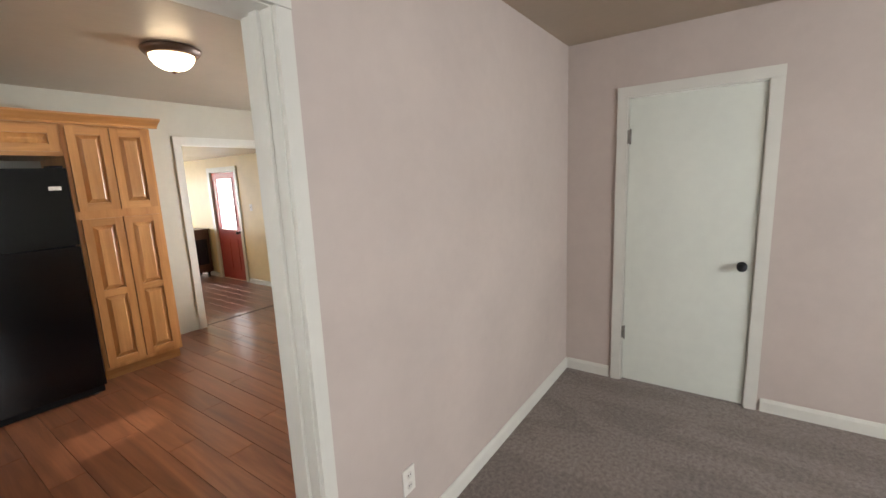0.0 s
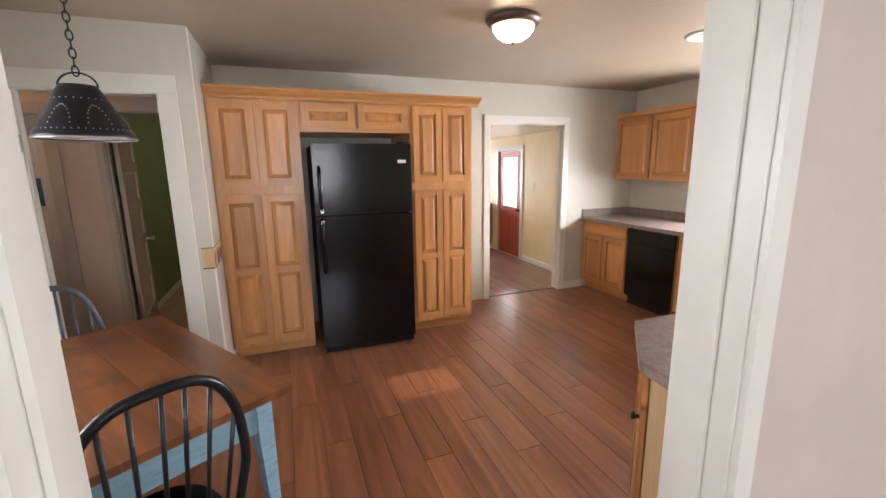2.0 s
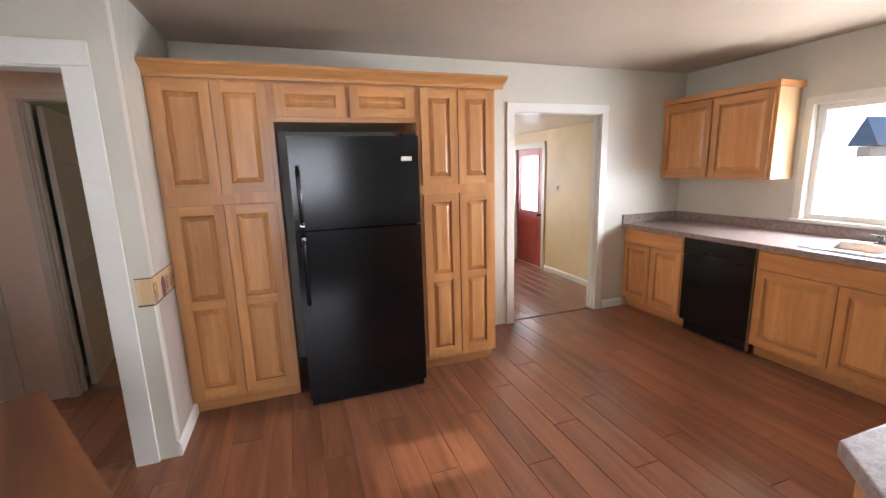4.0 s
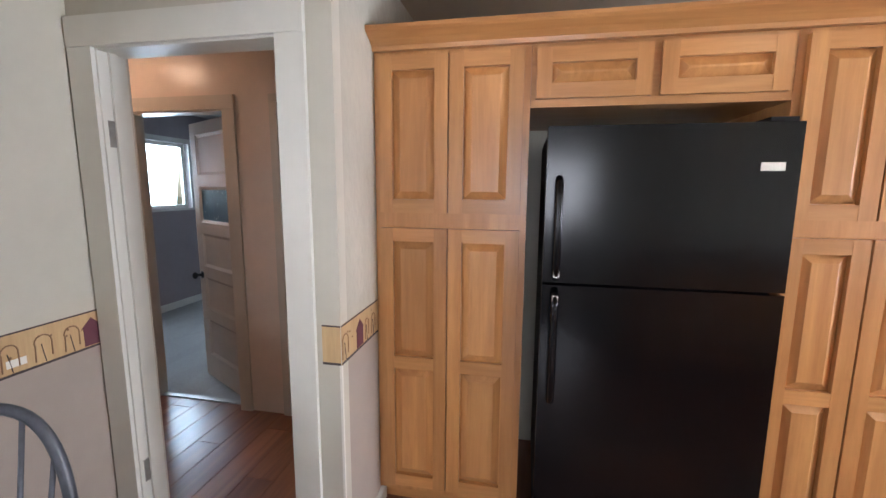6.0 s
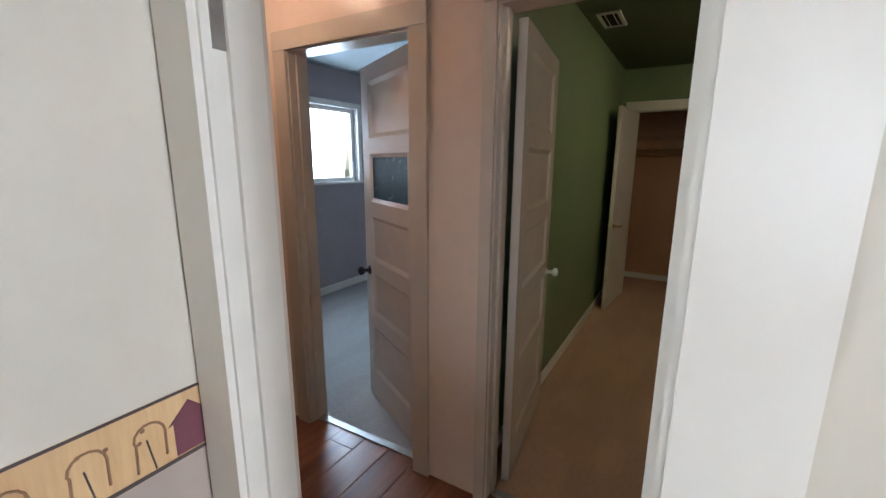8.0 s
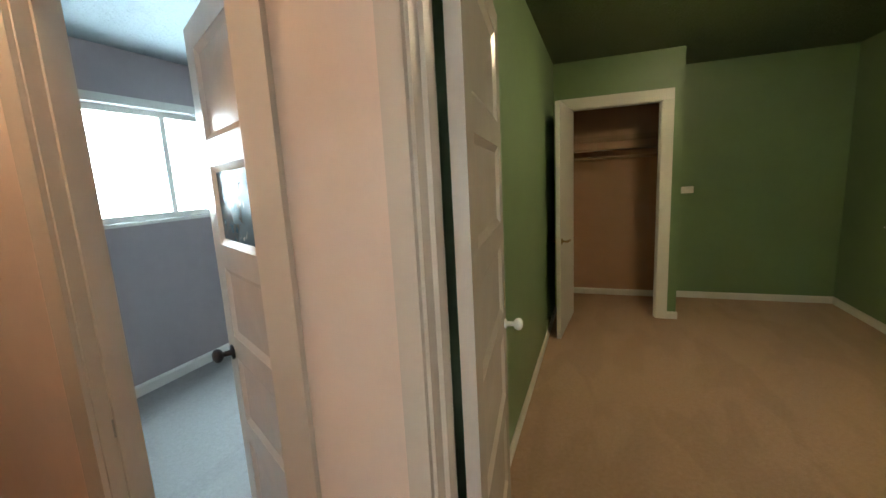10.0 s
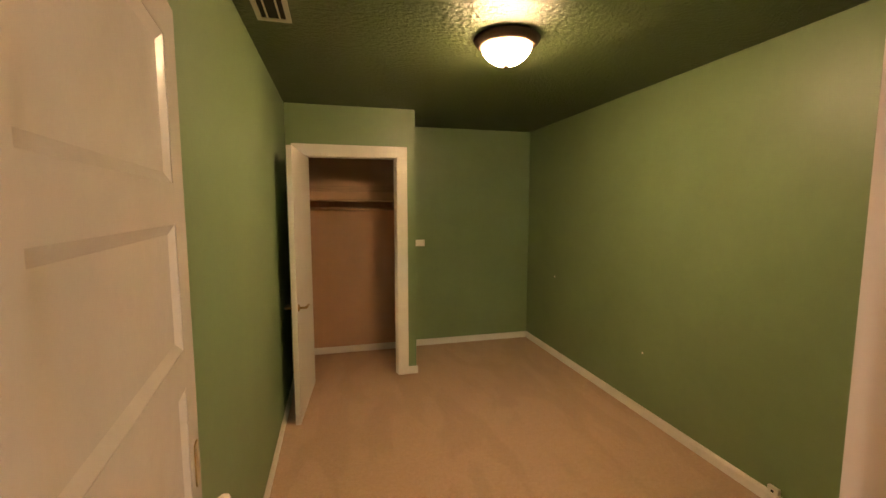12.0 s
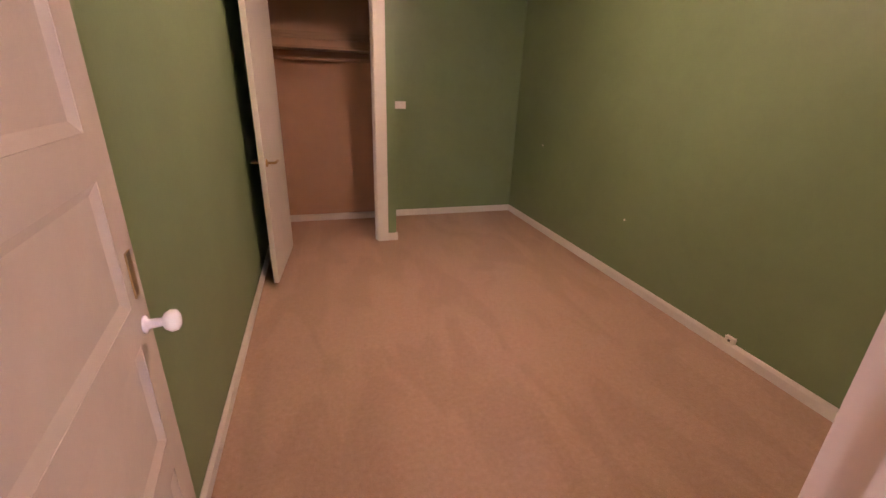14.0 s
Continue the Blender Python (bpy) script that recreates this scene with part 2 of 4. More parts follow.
M["maroon"] = plain("printed_maroon", (0.115, 0.030, 0.045), 0.6)
M["dark_fill"] = plain("dark_cavity", (0.012, 0.012, 0.012), 0.8)
M["rod"] = wood("closet_rod_wood", (0.42, 0.27, 0.16), (0.30, 0.18, 0.10), 0.5, "x")
M["brass"] = plain("aged_brass", (0.42, 0.30, 0.14), 0.35, 1.0)
M["glass_knob"] = plain("pale_glass_knob", (0.80, 0.82, 0.80), 0.08, 0, 0.02, coat=1.0)
M["grass"] = plain("dry_lawn", (0.12, 0.13, 0.05), 0.95, 0, 0.4, 3)
M["concrete"] = plain("pale_concrete", (0.45, 0.43, 0.40), 0.9)
M["roofing"] = plain("grey_blue_roofing", (0.07, 0.15, 0.26), 0.8)

# ---- building blocks ----
def cube(bm, x0, x1, y0, y1, z0, z1, m=None):
    x0, x1 = sorted((x0, x1)); y0, y1 = sorted((y0, y1)); z0, z1 = sorted((z0, z1))
    vs = [bm.verts.new(p) for p in ((x0, y0, z0), (x1, y0, z0), (x1, y1, z0), (x0, y1, z0), (x0, y0, z1), (x1, y0, z1), (x1, y1, z1), (x0, y1, z1))]
    if m:
        for v in vs:
            v.co = m @ v.co
    for f in ((0, 3, 2, 1), (4, 5, 6, 7), (0, 1, 5, 4), (1, 2, 6, 5), (2, 3, 7, 6), (3, 0, 4, 7)):
        bm.faces.new([vs[i] for i in f])
    return vs


def bev(bm, w, seg=2, angle=30):
    edges = [e for e in bm.edges if len(e.link_faces) == 2 and e.calc_face_angle(0) > radians(angle)]
    if edges:
        bmesh.ops.bevel(bm, geom=edges, offset=w, segments=seg, profile=0.6, affect="EDGES", clamp_overlap=True)
    return bm


def box(x0, x1, y0, y1, z0, z1, w=0.0, seg=2):
    bm = bmesh.new()
    cube(bm, x0, x1, y0, y1, z0, z1)
    if w:
        bev(bm, w, seg)
    return bm


def lathe(points, n=32, m=None):
    """A turned shape from (radius, height) pairs."""
    bm = bmesh.new()
    rings = []
    for r, z in points:
        if r < 1e-5:
            rings.append([bm.verts.new((0, 0, z))])
        else:
            rings.append([bm.verts.new((r * math.cos(k * math.tau / n), r * math.sin(k * math.tau / n), z)) for k in range(n)])
    for a, b in zip(rings, rings[1:]):
        for k in range(n):
            j = (k + 1) % n
            q = ([a[0]] if len(a) == 1 else [a[k], a[j]]) + ([b[0]] if len(b) == 1 else [b[j], b[k]])
            if len(q) > 2:
                bm.faces.new(q)
    for ring in (rings[0], rings[-1]):
        if len(ring) > 1:
            bm.faces.new(ring)
    bmesh.ops.recalc_face_normals(bm, faces=bm.faces)
    for f in bm.faces:
        f.smooth = len(f.verts) < 6
    if m:
        bm.transform(m)
    return bm


def tube(points, r, n=10, closed=False, r_end=None):
    """A round bar along a line of points."""
    bm = bmesh.new()
    pts = [Vector(p) for p in points]
    rings, up, cnt = [], None, len(pts)
    for i, p in enumerate(pts):
        a = pts[(i - 1) % cnt] if (closed or i > 0) else p
        b = pts[(i + 1) % cnt] if (closed or i < cnt - 1) else p
        d = (b - a).normalized()
        if up is None:
            up = d.orthogonal().normalized()
        up = (up - d * up.dot(d)).normalized()
        side = d.cross(up)
        rr = r if r_end is None else r + (r_end - r) * i / (cnt - 1)
        rings.append([bm.verts.new(p + (up * math.cos(k * math.tau / n) + side * math.sin(k * math.tau / n)) * rr) for k in range(n)])
    pairs = list(zip(rings, rings[1:])) + ([(rings[-1], rings[0])] if closed else [])
    for a, b in pairs:
        for k in range(n):
            f = bm.faces.new((a[k], a[(k + 1) % n], b[(k + 1) % n], b[k]))
            f.smooth = True
    if not closed:
        bm.faces.new(rings[0]); bm.faces.new(rings[-1])
    bmesh.ops.recalc_face_normals(bm, faces=bm.faces)
    return bm


def prism(poly, z0, z1, w=0.0):
    bm = bmesh.new()
    lo = [bm.verts.new((x, y, z0)) for x, y in poly]
    hi = [bm.verts.new((x, y, z1)) for x, y in poly]
    bm.faces.new(lo); bm.faces.new(hi)
    for i in range(len(poly)):
        j = (i + 1) % len(poly)
        bm.faces.new((lo[i], lo[j], hi[j], hi[i]))
    bmesh.ops.recalc_face_normals(bm, faces=bm.faces)
    if w:
        bev(bm, w)
    return bm


def part(name, bm, material, parent=None, label=""):
    me = bpy.data.meshes.new(name)
    bm.to_mesh(me)
    bm.free()
    me.materials.append(material if not isinstance(material, str) else M[material])
    ob = new(name, me)
    if parent:
        ob.parent = parent
    return tagged(ob, label)


def thing(name, m, label, category, group="", kind=""):
    e = new(name)
    e.empty_display_size = 0.1
    e.matrix_world = m
    return tagged(e, label, category, group, kind)


def setting(name, bm, material, label, category, parent=None):
    ob = part(name, bm, material, parent)
    return tagged(ob, label, category, kind="structure")


def wall(name, axis, a, b, c0, c1, z1, holes, material, label, z0=0.0):
    """A wall along an axis from a to b, thick from c0 to c1, with holes (a, b, z0, z1)."""
    bm = bmesh.new()

    def piece(p, q, lo, hi):
        if q - p > 1e-4 and hi - lo > 1e-4:
            cube(bm, *((p, q, c0, c1) if axis == "x" else (c0, c1, p, q)), lo, hi)
    at = a
    for h0, h1, hz0, hz1 in sorted(holes):
        piece(at, h0, z0, z1)
        piece(h0, h1, z0, hz0)
        piece(h0, h1, hz1, z1)
        at = h1
    piece(at, b, z0, z1)
    return setting(name, bm, material, label, "wall")


def skirting(name, m, length, material="trim", h=0.085, label="painted wooden baseboard along the wall"):
    """A moulded baseboard that runs along local x with its face towards local -y."""
    prof = [(0, 0), (-0.014, 0), (-0.014, h - 0.02), (-0.008, h - 0.006), (-0.004, h), (0, h)]
    bm = bmesh.new()
    ends = [[bm.verts.new((x, y, z)) for y, z in prof] for x in (0, length)]
    n = len(prof)
    for i in range(n):
        bm.faces.new((ends[0][i], ends[0][(i + 1) % n], ends[1][(i + 1) % n], ends[1][i]))
    bm.faces.new(ends[0]); bm.faces.new(ends[1])
    bmesh.ops.recalc_face_normals(bm, faces=bm.faces)
    bm.transform(m)
    return setting(name, bm, material, label, "baseboard")


def casing(name, m, w, h, cw, material, label, depth=0.018, head=None, sides=(True, True), drop=0.0):
    """A door frame's face: two uprights and a head round an opening of width w and height h. Local x across, -y out of the wall."""
    e = thing(name, m, label, "door frame", kind="structure")
    head = head or cw
    for k, (x0, x1) in enumerate(((-cw, 0), (w, w + cw))):
        if sides[k]:
            bm = box(x0, x1, -depth, -0.001, drop, h - 0.001, 0.004)
            part("upright", bm, material, e)
    part("head", box(-cw if sides[0] else 0, w + cw if sides[1] else w, -depth - 0.003, -0.001, h, h + head, 0.004), material, e)
    return e


def lining(name, m, w, h, depth, material, label, t=0.018):
    """The jamb boards inside an opening; local y goes into the wall."""
    e = thing(name, m, label, "door jamb", kind="structure")
    part("jamb", box(0.0, t, 0, depth, 0, h, 0.002), material, e)
    part("jamb", box(w - t, w, 0, depth, 0, h, 0.002), material, e)
    part("head_jamb", box(t, w - t, 0, depth, h - t, h, 0.002), material, e)
    part("stop", box(t, t + 0.011, depth * 0.35, depth * 0.62, 0, h - t, 0.002), material, e)
    part("stop", box(w - t - 0.011, w - t, depth * 0.35, depth * 0.62, 0, h - t, 0.002), material, e)
    return e

# ---- structure ----
CEIL = 2.44
setting("ground", box(-60, 80, -60, 70, -0.40, -0.30), "grass", "dry lawn round the house", "ground")
setting("floor_office", box(0.8, 5.40, -2.1, 1.92, -0.10, 0.0), "office_carpet", "grey-brown cut pile carpet with worn patches", "carpet")
setting("floor_green_bedroom", box(0.60, 3.35, 5.68, 10.1, -0.10, 0.0), "green_carpet", "beige pile carpet with vacuum tracks", "carpet")
setting("floor_small_bedroom", box(-2.2, 0.60, 5.69, 8.9, -0.10, 0.0), "small_carpet", "pale grey pile carpet", "carpet")

# office
wall("wall_office_north", "x", 0.8, 5.40, 1.855, 1.922, CEIL, [(1.80, 2.895, 0, 2.045)], M["office_wall"], "taupe painted wall with a cased opening to the kitchen")
wall("wall_office_east", "y", -2.1, 1.855, 5.287, 5.40, CEIL, [(0.672, 1.452, 0, 2.045)], M["office_wall"], "taupe painted wall with a white flush door")
wall("wall_office_west", "y", -2.1, 1.855, 0.69, 0.8, CEIL, [], M["office_wall"], "taupe painted wall")
wall("wall_office_south", "x", 0.69, 5.40, -2.21, -2.1, CEIL, [(1.8, 4.0, 0.9, 2.1)], M["office_wall"], "taupe painted wall with a wide window")
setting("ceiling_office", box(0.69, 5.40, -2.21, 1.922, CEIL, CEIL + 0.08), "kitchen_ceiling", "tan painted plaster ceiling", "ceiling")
skirting("baseboard_office_north", pose(2.935, 1.855, 0), 5.287 - 2.935)
skirting("baseboard_office_east_a", pose(5.287, 1.84, 0, 0, 0, -90), 1.84 - 1.525)
skirting("baseboard_office_east_b", pose(5.287, 0.60, 0, 0, 0, -90), 2.6)

# kitchen
wall("wall_kitchen_south", "x", 0.43, 6.45, 1.922, 1.99, CEIL, [(1.80, 2.895, 0, 2.045)], M["kitchen_wall"], "cream painted kitchen wall with a cased opening")
wall("wall_kitchen_west_lower", "y", 1.99, 4.585, 0.425, 0.54, 0.95, [], M["dado_wall"], "beige lower wall under the paper border")
# the hole is for the assumed dining window
wall("wall_kitchen_west_upper", "y", 1.99, 4.585, 0.425, 0.54, CEIL, [(2.3, 3.4, 1.0, 2.05)], M["kitchen_wall"], "cream upper wall above the paper border", 0.95)
wall("wall_kitchen_door", "x", 0.425, 1.60, 4.585, 4.643, CEIL, [(0.645, 1.41, 0, 2.04)], M["kitchen_wall"], "cream wall with the hall doorway")
wall("wall_corner_lower", "y", 4.643, 4.70, 1.588, 1.60, 0.95, [], M["dado_wall"], "beige lower corner of the wall")
wall("wall_corner_upper", "y", 4.643, 4.70, 1.588, 1.60, CEIL, [], M["gloss_wall"], "glossy cream corner of the wall", 0.95)
wall("wall_kitchen_return_lower", "y", 4.70, 5.645, 1.593, 1.60, 0.95, [], M["dado_wall"], "beige lower wall beside the pantry")
wall("wall_kitchen_return_upper", "y", 4.70, 5.645, 1.593, 1.60, CEIL, [], M["gloss_wall"], "glossy cream wall beside the pantry", 0.95)
wall("wall_kitchen_north", "x", 1.60, 6.45, 5.645, 5.703, CEIL, [(4.262, 5.262, 0, 2.03)], M["kitchen_wall"], "cream kitchen wall with a cased opening to the living room")
wall("wall_kitchen_east", "y", 1.99, 5.645, 6.33, 6.45, CEIL, [(3.13, 4.43, 1.03, 1.95)], M["kitchen_wall"], "cream kitchen wall with the sink window")
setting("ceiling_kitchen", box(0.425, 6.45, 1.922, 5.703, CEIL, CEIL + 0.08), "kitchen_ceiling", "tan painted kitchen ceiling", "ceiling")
skirting("baseboard_kitchen_west", pose(0.54, 1.99, 0, 0, 0, 90), 2.58)
skirting("baseboard_kitchen_return", pose(1.60, 4.585, 0, 0, 0, 90), 0.44)
skirting("baseboard_kitchen_north", pose(5.342, 5.645, 0), 0.27)

# hall
wall("wall_hall_south", "x", -2.3, 1.588, 4.643, 4.70, CEIL, [(0.645, 1.41, 0, 2.04)], M["hall_wall"], "peach painted hall wall")
wall("wall_hall_north", "x", -2.3, 1.60, 5.616, 5.674, CEIL, [(-0.365, 0.378, 0, 2.01), (0.735, 1.588, 0, 2.04)], M["hall_wall"], "peach painted hall wall with two doorways")
wall("wall_hall_east", "y", 4.70, 5.616, 1.588, 1.593, CEIL, [], M["hall_wall"], "peach painted hall wall")
wall("wall_hall_west", "y", 4.643, 5.674, -2.4, -2.3, CEIL, [], M["hall_wall"], "peach painted hall wall")
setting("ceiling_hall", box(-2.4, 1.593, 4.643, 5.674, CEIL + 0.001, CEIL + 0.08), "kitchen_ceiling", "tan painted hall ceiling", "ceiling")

# green bedroom and its closet
wall("wall_green_south", "x", 0.53, 3.38, 5.674, 5.73, 2.45, [(0.735, 1.588, 0, 2.04)], M["green_wall"], "green painted wall with the bedroom doorway")
wall("wall_green_west", "y", 5.73, 10.12, 0.59, 0.645, 2.45, [], M["green_wall"], "green painted wall")
wall("wall_green_east", "y", 5.73, 10.12, 3.27, 3.38, 2.45, [], M["green_wall"], "green painted wall with nail holes")
wall("wall_green_north", "x", 1.758, 3.27, 10.005, 10.12, 2.45, [], M["green_wall"], "green painted wall")
wall("wall_closet_front", "x", 0.645, 1.758, 9.232, 9.33, 2.45, [(0.775, 1.598, 0, 2.03)], M["green_wall"], "green closet wall with a cased opening")
wall("wall_closet_side", "y", 9.33, 10.005, 1.70, 1.758, 2.45, [], M["green_wall"], "green side wall of the closet")
wall("wall_closet_back", "x", 0.645, 1.70, 9.985, 10.12, 2.45, [], M["closet_wall"], "tan painted closet back wall")
wall("wall_closet_inner_side", "y", 9.33, 9.985, 1.66, 1.70, 2.45, [], M["closet_wall"], "tan painted closet side wall")
wall("wall_closet_inner_west", "y", 9.33, 9.985, 0.645, 0.66, 2.45, [], M["closet_wall"], "tan painted closet side wall")
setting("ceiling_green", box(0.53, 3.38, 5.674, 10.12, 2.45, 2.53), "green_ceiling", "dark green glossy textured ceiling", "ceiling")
skirting("baseboard_green_west", pose(0.645, 5.75, 0, 0, 0, 90), 9.232 - 5.75, "trim", 0.07)
skirting("baseboard_green_north", pose(1.758, 10.005, 0), 1.51, "trim", 0.07)
skirting("baseboard_green_east", pose(3.27, 10.005, 0, 0, 0, -90), 4.27, "trim", 0.07)
skirting("baseboard_closet_back", pose(0.66, 9.985, 0), 1.0, "trim", 0.07)
skirting("baseboard_closet_side", pose(1.758, 9.215, 0, 0, 0, 90), 0.79, "trim", 0.07)
skirting("baseboard_closet_front", pose(1.682, 9.232, 0), 0.09, "trim", 0.07)

# small bedroom
wall("wall_small_south", "x", -2.2, 0.53, 5.674, 5.73, CEIL, [(-0.365, 0.378, 0, 2.01)], M["small_wall"], "mauve-grey bedroom wall")
wall("wall_small_west", "y", 5.674, 9.0, -2.17, -2.05, CEIL, [(6.62, 7.98, 1.25, 2.06)], M["small_wall"], "mauve-grey bedroom wall with a sliding window")
wall("wall_small_east", "y", 5.73, 8.9, 0.53, 0.589, CEIL, [], M["small_wall"], "mauve-grey bedroom wall")
wall("wall_small_north", "x", -2.05, 0.589, 8.9, 9.0, CEIL, [], M["small_wall"], "mauve-grey bedroom wall")
setting("ceiling_small", box(-2.17, 0.529, 5.675, 9.0, CEIL + 0.001, CEIL + 0.08), "small_ceiling", "grey bedroom ceiling", "ceiling")
skirting("baseboard_small_west", pose(-2.05, 5.74, 0, 0, 0, 90), 3.15)
skirting("baseboard_small_north", pose(-2.03, 8.9, 0), 2.5)

# living room
LOW, LCEIL = -0.19, 2.085
wall("wall_living_south", "x", 3.39, 6.30, 5.703, 5.76, LCEIL, [(4.262, 5.262, -0.004, 2.03)], M["living_wall"], "yellow living room wall", LOW - 0.1)
wall("wall_living_east", "y", 5.76, 12.0, 6.18, 6.30, LCEIL, [(8.10, 8.98, LOW, 1.84), (10.17, 11.3, 0.62, 1.70)], M["living_wall"], "yellow living room wall with a red door", LOW - 0.1)
wall("wall_living_north", "x", 3.39, 6.30, 12.0, 12.12, LCEIL, [(3.95, 5.25, 0.65, 1.8)], M["living_wall"], "yellow living room wall with a window", LOW - 0.1)
wall("wall_living_west", "y", 5.76, 12.0, 3.39, 3.46, LCEIL, [], M["living_wall"], "yellow living room wall", LOW - 0.1)
setting("ceiling_living", box(3.39, 6.30, 5.704, 12.12, LCEIL + 0.001, LCEIL + 0.08), "living_ceiling", "pale glossy living room ceiling", "ceiling")
skirting("baseboard_living_east_a", pose(6.18, 8.02, LOW, 0, 0, -90), 2.25)
skirting("baseboard_living_east_b", pose(6.18, 11.99, LOW, 0, 0, -90), 2.93)

# frames of the openings
lining("jamb_office_opening", pose(1.80, 1.853, 0), 1.095, 2.045, 0.139, M["trim"], "white painted lining of a wide opening")
casing("casing_office_opening", pose(1.810, 1.855, 0), 1.073, 2.03, 0.050, M["trim"], "white painted casing round a wide opening")
casing("casing_kitchen_opening", pose(2.885, 1.99, 0, 0, 0, 180), 1.075, 2.03, 0.070, M["trim"], "white painted casing round a wide opening")
lining("jamb_hall_door", pose(0.645, 4.583, 0), 0.765, 2.04, 0.119, M["trim"], "white painted jamb with empty hinge leaves")
casing("casing_hall_door", pose(0.655, 4.585, 0), 0.745, 2.03, 0.106, M["trim"], "white painted casing of the hall doorway", sides=(True, True))
casing("casing_hall_door_inside", pose(1.40, 4.70, 0, 0, 0, 180), 0.745, 2.03, 0.095, M["old_trim"], "painted casing of the kitchen doorway")
lining("jamb_living_opening", pose(4.262, 5.643, 0), 1.0, 2.03, 0.119, M["trim"], "white lining of the living room opening")
casing("casing_living_opening", pose(4.275, 5.645, 0), 0.974, 2.02, 0.075, M["trim"], "white casing of the living room opening")
lining("jamb_small_bedroom", pose(-0.365, 5.614, 0), 0.743, 2.01, 0.118, M["old_trim"], "glossy peach-white painted jamb with a strike plate")
casing("casing_small_bedroom", pose(-0.355, 5.616, 0), 0.723, 2.0, 0.085, M["old_trim"], "glossy peach-white painted casing")
lining("jamb_green_bedroom", pose(0.735, 5.614, 0), 0.853, 2.04, 0.118, M["old_trim"], "glossy cream painted jamb")
casing("casing_green_bedroom", pose(0.745, 5.616, 0), 0.833, 2.03, 0.05, M["old_trim"], "glossy cream painted casing", sides=(True, False))
lining("jamb_closet", pose(0.775, 9.230, 0), 0.823, 2.03, 0.10, M["trim"], "cream painted closet jamb")
casing("casing_closet", pose(0.787, 9.232, 0), 0.799, 2.02, 0.095, M["trim"], "cream painted closet casing")
lining("jamb_office_door", pose(5.285, 1.452, 0, 0, 0, -90), 0.78, 2.045, 0.115, M["trim"], "white painted door jamb")
casing("casing_office_door", pose(5.287, 1.442, 0, 0, 0, -90), 0.76, 2.035, 0.065, M["trim"], "white painted door casing")
lining("jamb_red_door", pose(6.178, 8.98, LOW, 0, 0, -90), 0.88, 2.03, 0.12, M["trim"], "white painted door jamb")
casing("casing_red_door", pose(6.18, 8.97, LOW, 0, 0, -90), 0.86, 2.02, 0.08, M["trim"], "white painted door casing")
setting("threshold_living", box(4.281, 5.243, 5.70, 5.785, -0.003, 0.006, 0.003), "plank", "red-brown nosing of the step down to the living room", "threshold")
setting("threshold_strip", box(4.281, 5.243, 5.682, 5.6995, 0.0, 0.005, 0.002), "bronze", "dark floor joint strip in the opening", "threshold")
setting("threshold_small_bedroom", box(-0.347, 0.36, 5.66, 5.70, 0.0, 0.008, 0.003), "hinge", "metal carpet strip in the doorway", "threshold")
setting("threshold_green_bedroom", box(0.753, 1.57, 5.655, 5.695, 0.0, 0.008, 0.003), "hinge", "metal carpet strip in the doorway", "threshold")


# ---- windows ----
def window(name, m, w, h, depth, label, frame_w=0.045, mullions=1, bar=True, cw=0.06):
    """A window in a hole w by h; local x across, y into the wall, z up from the sill."""
    e = thing(name, m, label, "window", kind="structure")
    y0, y1 = depth * 0.45, depth * 0.75
    part("window_frame", box(0, frame_w, y0, y1, 0, h, 0.004), "white_plastic", e)
    part("window_frame", box(w - frame_w, w, y0, y1, 0, h, 0.004), "white_plastic", e)
    part("window_frame", box(frame_w, w - frame_w, y0, y1, 0, frame_w, 0.004), "white_plastic", e)
    part("window_frame", box(frame_w, w - frame_w, y0, y1, h - frame_w, h, 0.004), "white_plastic", e)
    for k in range(mullions):
        x = w * (k + 1) / (mullions + 1)
        part("mullion", box(x - 0.022, x + 0.022, y0 + 0.004, y1 - 0.004, frame_w, h - frame_w, 0.004), "white_plastic", e)
    if bar:
        part("meeting_rail", box(frame_w, w - frame_w, y0 + 0.006, y1 - 0.006, h * 0.5 - 0.016, h * 0.5 + 0.016, 0.004), "white_plastic", e)
    part("window_sill", box(-0.07, w + 0.07, -0.03, y0, -0.025, -0.001, 0.006), "trim", e)
    part("side_casing", box(-cw, -0.001, -0.016, -0.001, 0, h + cw, 0.004), "trim", e)
    part("side_casing", box(w + 0.001, w + cw, -0.016, -0.001, 0, h + cw, 0.004), "trim", e)
    part("head_casing", box(0, w, -0.017, -0.001, h + 0.001, h + cw, 0.004), "trim", e)
    n = mullions + 1
    for k in range(n):
        p = part("pane", box(w * k / n + frame_w * 0.9, w * (k + 1) / n - frame_w * 0.9, (y0 + y1) / 2 - 0.002, (y0 + y1) / 2 + 0.002, frame_w, h - frame_w), "glass", e)
        p.visible_shadow = False
    return e


window("window_1", pose(6.33, 4.43, 1.03, 0, 0, -90), 1.30, 0.92, 0.12, "white framed sliding window above the kitchen sink", bar=False)
window("window_2", pose(-2.05, 6.62, 1.25, 0, 0, 90), 1.36, 0.81, 0.12, "white framed sliding window in the small bedroom", bar=False)
window("window_3", pose(3.95, 12.0, 0.65), 1.30, 1.15, 0.12, "white framed living room window", bar=True)
window("window_6", pose(6.18, 11.3, 0.62, 0, 0, -90), 1.13, 1.08, 0.12, "white framed window beside the living room stove", bar=True)
window("window_4", pose(4.0, -2.10, 0.9, 0, 0, 180), 2.2, 1.2, 0.11, "wide white framed office window", bar=False)
# unseen, added to go with the dining fill lamp
window("unseen_window_5", pose(0.54, 2.3, 1.0, 0, 0, 90), 1.1, 1.05, 0.115, "assumed white framed dining window, unseen, for fill light", bar=False)
